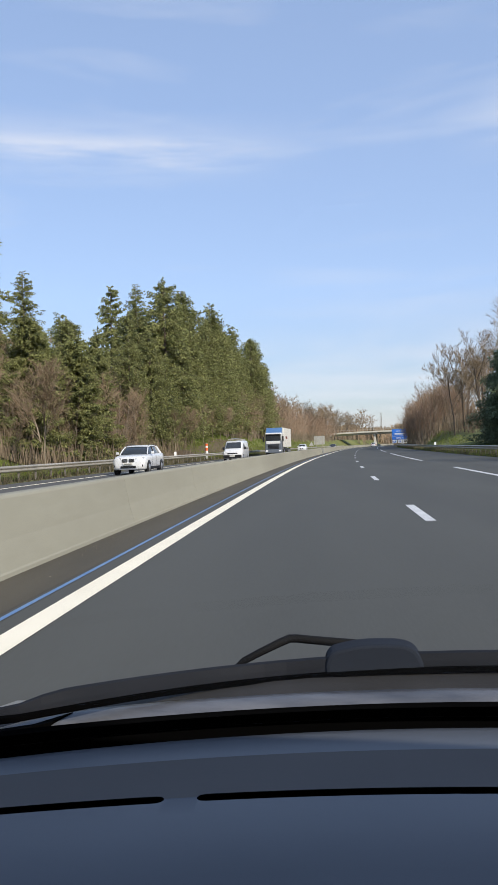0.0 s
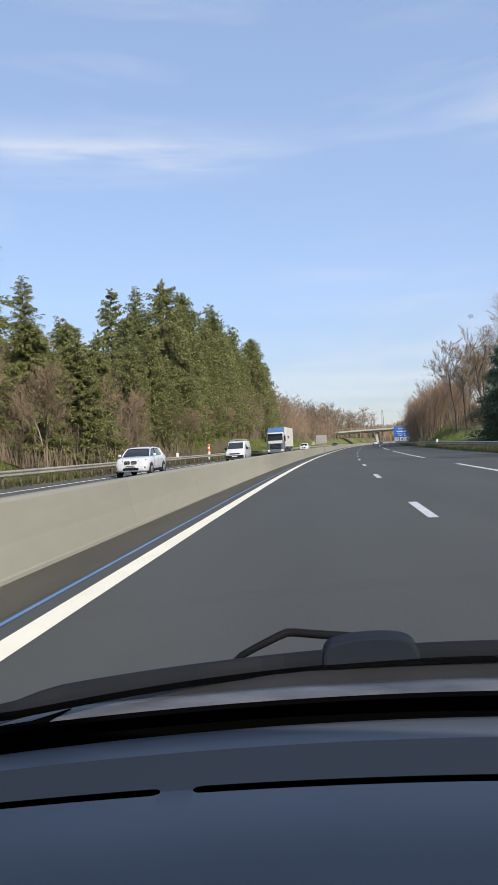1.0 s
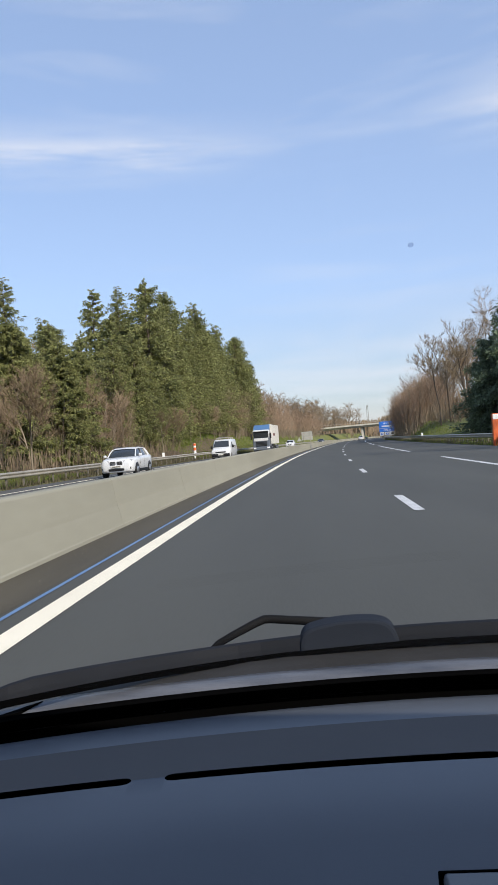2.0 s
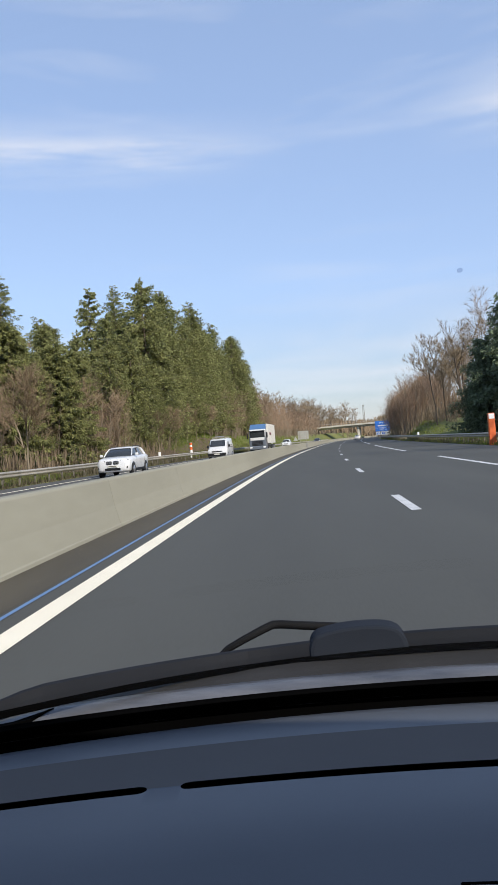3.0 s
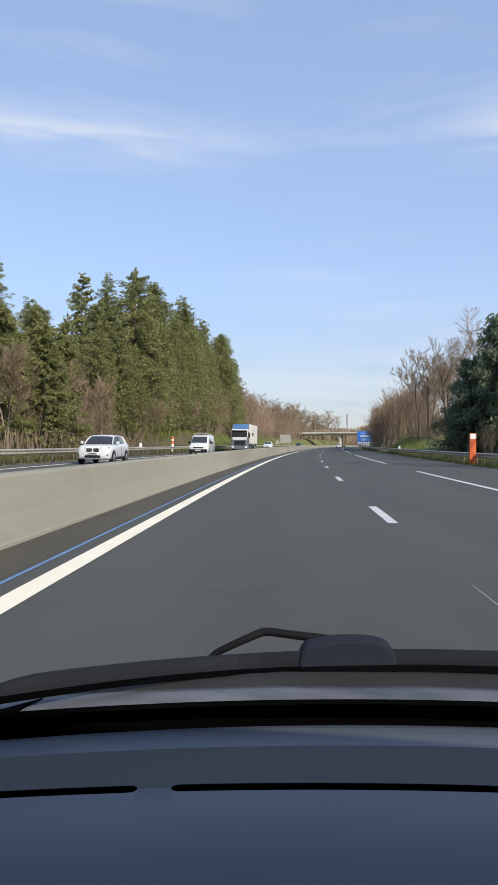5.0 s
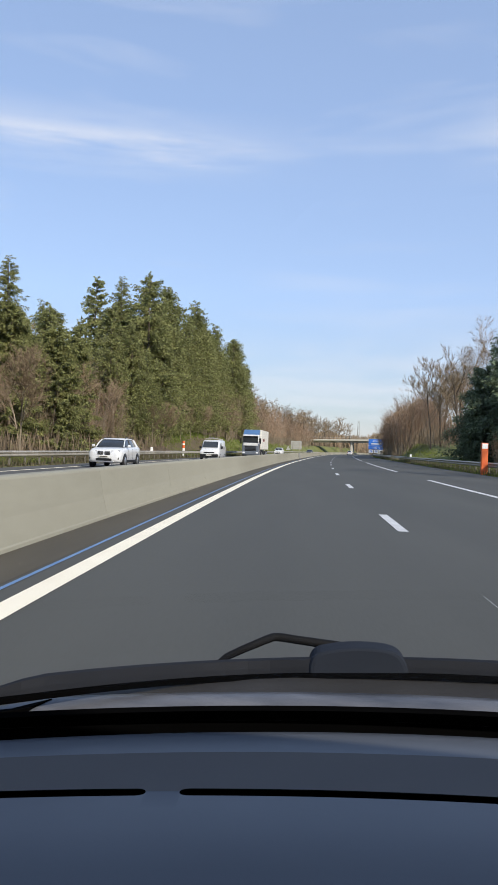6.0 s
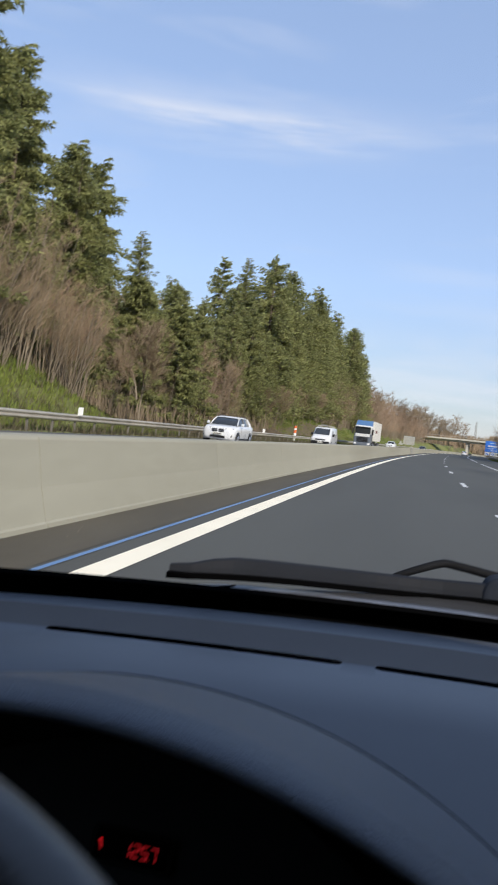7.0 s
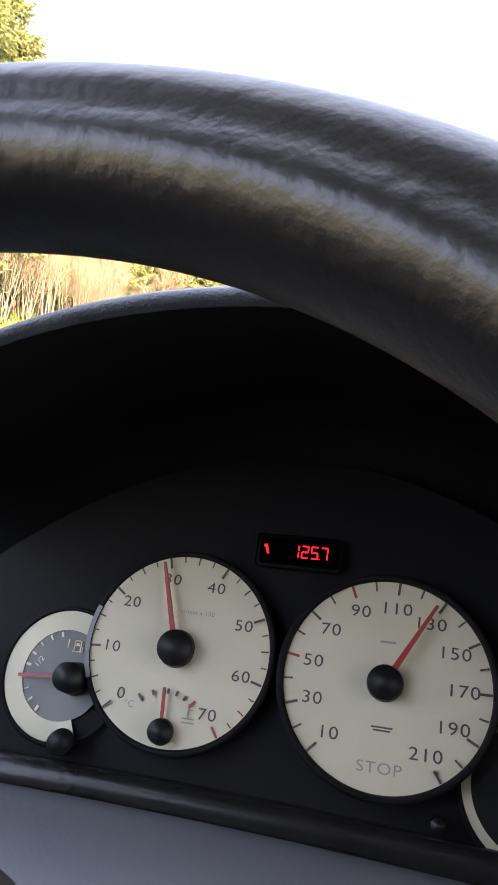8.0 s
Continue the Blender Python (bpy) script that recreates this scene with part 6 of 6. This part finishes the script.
def build_wiper():
    wip = thing("wiper", "black windscreen wiper with a bent arm at rest", "wiper")
    path = []
    for i in range(41):
        x = -0.363 + 0.95 * i / 40
        y = 0.815 - 0.20 * (x - 0.17) ** 2
        z = 0.9440 - 0.128 * (x - 0.16) ** 2 + (0.002 if i == 0 else 0)
        k = 1 + 0.17 * smooth(-0.36, -0.05, x)
        path.append(Vector((x * k, y * k, 1.175 - (1.175 - z) * k)))
    lower = [[p + Vector((0, a, b)) for a, b in ((-0.0128, 0.0012), (0.003, 0.0012), (0.003, 0.0076), (-0.0128, 0.0076))] for p in path]
    part("rubber_blade", grid(lower, True), FRIT, wip, "black rubber blade")
    body = []
    for i, p in enumerate(path):
        s = 0.55 + 0.45 * smooth(0, 3, i)
        body.append([p + Vector((0, a * s, 0.003 + b * s)) for a, b in ((-0.008, 0.0), (-0.0072, 0.011), (-0.0058, 0.0205), (-0.002, 0.0225), (0.004, 0.017), (0.008, 0.0))])
    v, f = grid(body, True)
    f.append(tuple(range(6)))
    f.append(tuple(reversed(range(40 * 6, 41 * 6))))
    part("blade_holder", (v, f), WIPER_GREY, wip, "grey plastic blade holder")
    arm = [Vector(p) for p in ((0.05, 1.02, 0.918), (0.02, 1.01, 0.9245), (-0.03, 1.0, 0.932), (-0.052, 1.0, 0.9345), (-0.062, 0.998, 0.935), (-0.074, 0.985, 0.933), (-0.101, 0.978, 0.922), (-0.122, 0.975, 0.912), (-0.140, 0.975, 0.900))]
    va, fa = tube([], [], arm, [0.0062, 0.006, 0.0056, 0.0056, 0.0056, 0.0054, 0.005, 0.0046, 0.001], 10)
    part("arm", (va, fa), RUBBER, wip, "bent black steel arm", True)
    # spindle cover: a rounded profile drawn backwards, with a softened front edge
    prof = [(-0.0155, 0.9065), (-0.0155, 0.918), (-0.009, 0.932), (0.010, 0.937), (0.037, 0.9408), (0.074, 0.9405), (0.097, 0.9355), (0.107, 0.922), (0.111, 0.9065)]
    for _ in range(2):
        prof = [prof[0]] + [(p[0] * (1 - k) + q[0] * k, p[1] * (1 - k) + q[1] * k) for p, q in zip(prof, prof[1:]) for k in (0.25, 0.75)] + [prof[-1]]
    rows = [[Vector((0.048 + (x - 0.048) * k, y + 0.06 * (0.028 + (x - 0.048) * k), 0.9065 + (z - 0.9065) * k)) for x, z in prof] for y, k in ((0.9372, 0.0), (0.9372, 0.90), (0.9382, 0.965), (0.941, 1.0), (0.972, 1.0), (0.980, 0.94), (0.982, 0.0))]
    part("spindle_cover", grid(rows, True), SPINDLE, wip, "rounded dark blue-grey spindle cover")
    return wip


build_wiper()


# ---------------------------------------------------------------- the car's shell around the cabin
def arch(y, r=0.345, z=0.29, low=0.235):
    """Points of a wheel arch, from its rear foot over the top to its front foot."""
    a0 = math.asin((low - z) / r)
    return [(y - r * math.cos(a), z + r * math.sin(a)) for a in [a0 + (math.pi - 2 * a0) * i / 10 for i in range(11)]]


def build_shell():
    car = thing("car", "small grey-blue hatchback standing in the fast lane", "car")
    out = [(-1.98, 0.26), (-2.03, 0.42), (-2.02, 0.86), (-1.85, 0.905), (0.70, 0.872), (1.06, 0.775), (1.45, 0.70), (1.70, 0.605), (1.80, 0.50), (1.80, 0.33), (1.74, 0.235)]
    out = out + list(reversed(arch(1.15))) + list(reversed(arch(-1.35)))
    for sg in (-1, 1):
        side = MID + sg * 0.83
        n = len(out)
        verts, faces = [], []
        for t, inset in ((0.0, 0.012), (0.012, 0.0), (0.06, 0.0)):
            for y, z in out:
                yy, zz = y * (1 - inset * 0.3), z + (inset if z < 0.4 else -inset)
                verts.append(Vector((side - sg * t - sg * 0.05 * max(0.0, abs(y - 0.0) - 1.3), yy, zz)))
        faces.append(tuple(range(n)))
        faces.append(tuple(reversed(range(2 * n, 3 * n))))
        for k in range(2):
            for i in range(n):
                j = (i + 1) % n
                faces.append((k * n + i, k * n + j, (k + 1) * n + j, (k + 1) * n + i))
        body = part("side_panel", (verts, faces), HULL, car, "grey-blue painted side panel")
        for y0, y1 in ((-0.62, 0.55), (-1.02, -0.64)):
            part("door_seam", box(side + sg * 0.001 - 0.002, y0, 0.36, side + sg * 0.001 + 0.002, y0 + 0.006, 0.86), FRIT, body)
        part("door_handle", box(side - 0.012, -0.54, 0.765, side + 0.012, -0.40, 0.79, 0.006), HULL, body)
        part("rubbing_strip", box(side - 0.008, -0.96, 0.50, side + 0.008, 0.70, 0.56, 0.006), BLACK, body, "black rubbing strip", True)
        for name, base, top, r in (("windscreen_pillar", (0.58, 0.874), (-0.02, 1.405), 0.034), ("middle_pillar", (-0.62, 0.885), (-0.68, 1.41), 0.04), ("rear_pillar", (-1.90, 0.90), (-1.72, 1.40), 0.06)):
            ya, yb = base[0], top[0]
            va, fa = tube([], [], [Vector((side - sg * 0.035, ya, base[1])), Vector((side - sg * 0.075, ya * 0.5 + yb * 0.5, base[1] * 0.48 + top[1] * 0.52)), Vector((side - sg * 0.145, yb, top[1]))], [r, r * 0.92, r], 10)
            part(name, (va, fa), HULL, car, smooth=True)
        # unseen opaque pane, added to block light reaching the dials from behind
        v = [Vector((side - sg * 0.035, -0.64, 0.885)), Vector((side - sg * 0.035, -1.86, 0.90)), Vector((side - sg * 0.145, -1.72, 1.40)), Vector((side - sg * 0.145, -0.68, 1.41))]
        part("rear_side_window", (v + [p - Vector((sg * 0.006, 0, 0)) for p in v], [(0, 1, 2, 3), (7, 6, 5, 4), (0, 4, 5, 1), (1, 5, 6, 2), (2, 6, 7, 3), (3, 7, 4, 0)]), DARK_GLASS, car, "unseen opaque rear side pane, added to keep light out of the cabin")
        for yw in (1.15, -1.35):
            wh = part("wheel", cylinder((side - sg * 0.015, yw, 0.29), (side - sg * 0.19, yw, 0.29), 0.29, 0.29, 36, 0.03), TYRE, car, "black tyre", True)
            part("wheel_rim", cylinder((side - sg * 0.006, yw, 0.29), (side - sg * 0.1, yw, 0.29), 0.17, 0.19, 28, 0.012), RIM, wh, "alloy wheel rim", True)
            part("hub_cap", cylinder((side - sg * 0.001, yw, 0.29), (side - sg * 0.02, yw, 0.29), 0.04, 0.05, 20, 0.006), BLACK, wh, smooth=True)
        part("headlamp", box(MID + sg * 0.50 - 0.15, 1.70, 0.50, MID + sg * 0.50 + 0.15, 1.79, 0.60, 0.025), LAMP, car, "clear headlamp", True)
        part("tail_lamp", box(MID + sg * 0.70 - 0.07, -2.06, 0.60, MID + sg * 0.70 + 0.07, -1.99, 0.86, 0.02), TAIL, car, "red tail lamp", True)
    # roof and its lining, rear door, floor, bulkhead
    # unseen roof reaches forward to keep sun off the dash; pale lining bounces light
    for name, lift, mat, lab in (("roof", 0.0, HULL, "grey-blue painted roof"), ("headlining", -0.022, PALE_LINING, "unseen cabin roof lining, pale to bounce light onto the dials")):
        rows = []
        for i in range(13):
            y = 0.09 - 1.88 * i / 12
            dip = 0.035 * smooth(-0.9, -1.79, y) + 0.03 * smooth(-0.15, 0.09, y)
            rows.append([Vector((MID + 0.71 * u, y, 1.462 + lift - dip - 0.055 * abs(u) ** 2.5)) for u in [-1 + j / 5 for j in range(11)]])
        part(name, grid(rows), mat, car, lab, True)
    # the unseen rear is closed with an opaque pane too, to darken the cabin
    rows = [[Vector((MID + w * u, y - 0.02 * (1 - u * u), z)) for u in (-1, -0.6, 0, 0.6, 1)] for y, z, w in ((-1.78, 1.43, 0.68), (-1.93, 1.12, 0.74), (-2.02, 0.92, 0.79))]
    part("rear_window", grid(rows), DARK_GLASS, car, "unseen opaque rear pane, added to keep light out of the cabin", True)
    rows = [[Vector((MID + w * u, y - 0.03 * (1 - u * u), z)) for u in (-1, -0.6, 0, 0.6, 1)] for y, z, w in ((-2.018, 0.925, 0.80), (-2.04, 0.88, 0.80), (-2.05, 0.62, 0.80), (-2.02, 0.50, 0.80))]
    part("rear_door", grid(rows), HULL, car, "painted rear door", True)
    rows = [[Vector((MID + 0.81 * u, y - 0.05 * (1 - u * u), z)) for u in (-1, -0.6, 0, 0.6, 1)] for y, z in ((-2.02, 0.505), (-2.06, 0.48), (-2.06, 0.30), (-1.98, 0.25))]
    part("rear_bumper", grid(rows), HULL, car, smooth=True)
    part("floor", box(MID - 0.78, -1.98, 0.22, MID + 0.78, 1.70, 0.28), LINING, car)
    part("bulkhead", box(MID - 0.77, 0.87, 0.28, MID + 0.77, 0.90, 0.80), BLACK, car)
    rows = []
    for i in range(12):
        y = 1.02 + 0.062 * i
        z = 0.796 - 0.03 * (i / 11) - 0.16 * (i / 11) ** 2.2
        rows.append([Vector((MID + 0.775 * u, y - 0.05 * u * u, z - 0.022 * u ** 4)) for u in [-1 + j / 5 for j in range(11)]])
    part("bonnet", grid(rows), HULL, car, "painted bonnet", True)
    rows = [[Vector((MID + 0.80 * u, y - 0.10 * u * u, z)) for u in [-1 + j / 5 for j in range(11)]] for y, z in ((1.70, 0.612), (1.79, 0.58), (1.845, 0.47), (1.85, 0.34), (1.80, 0.235))]
    part("front_bumper", grid(rows), HULL, car, smooth=True)
    part("grille", box(MID - 0.34, 1.82, 0.33, MID + 0.34, 1.856, 0.43, 0.012), BLACK, car, "black front grille")
    return car


build_shell()
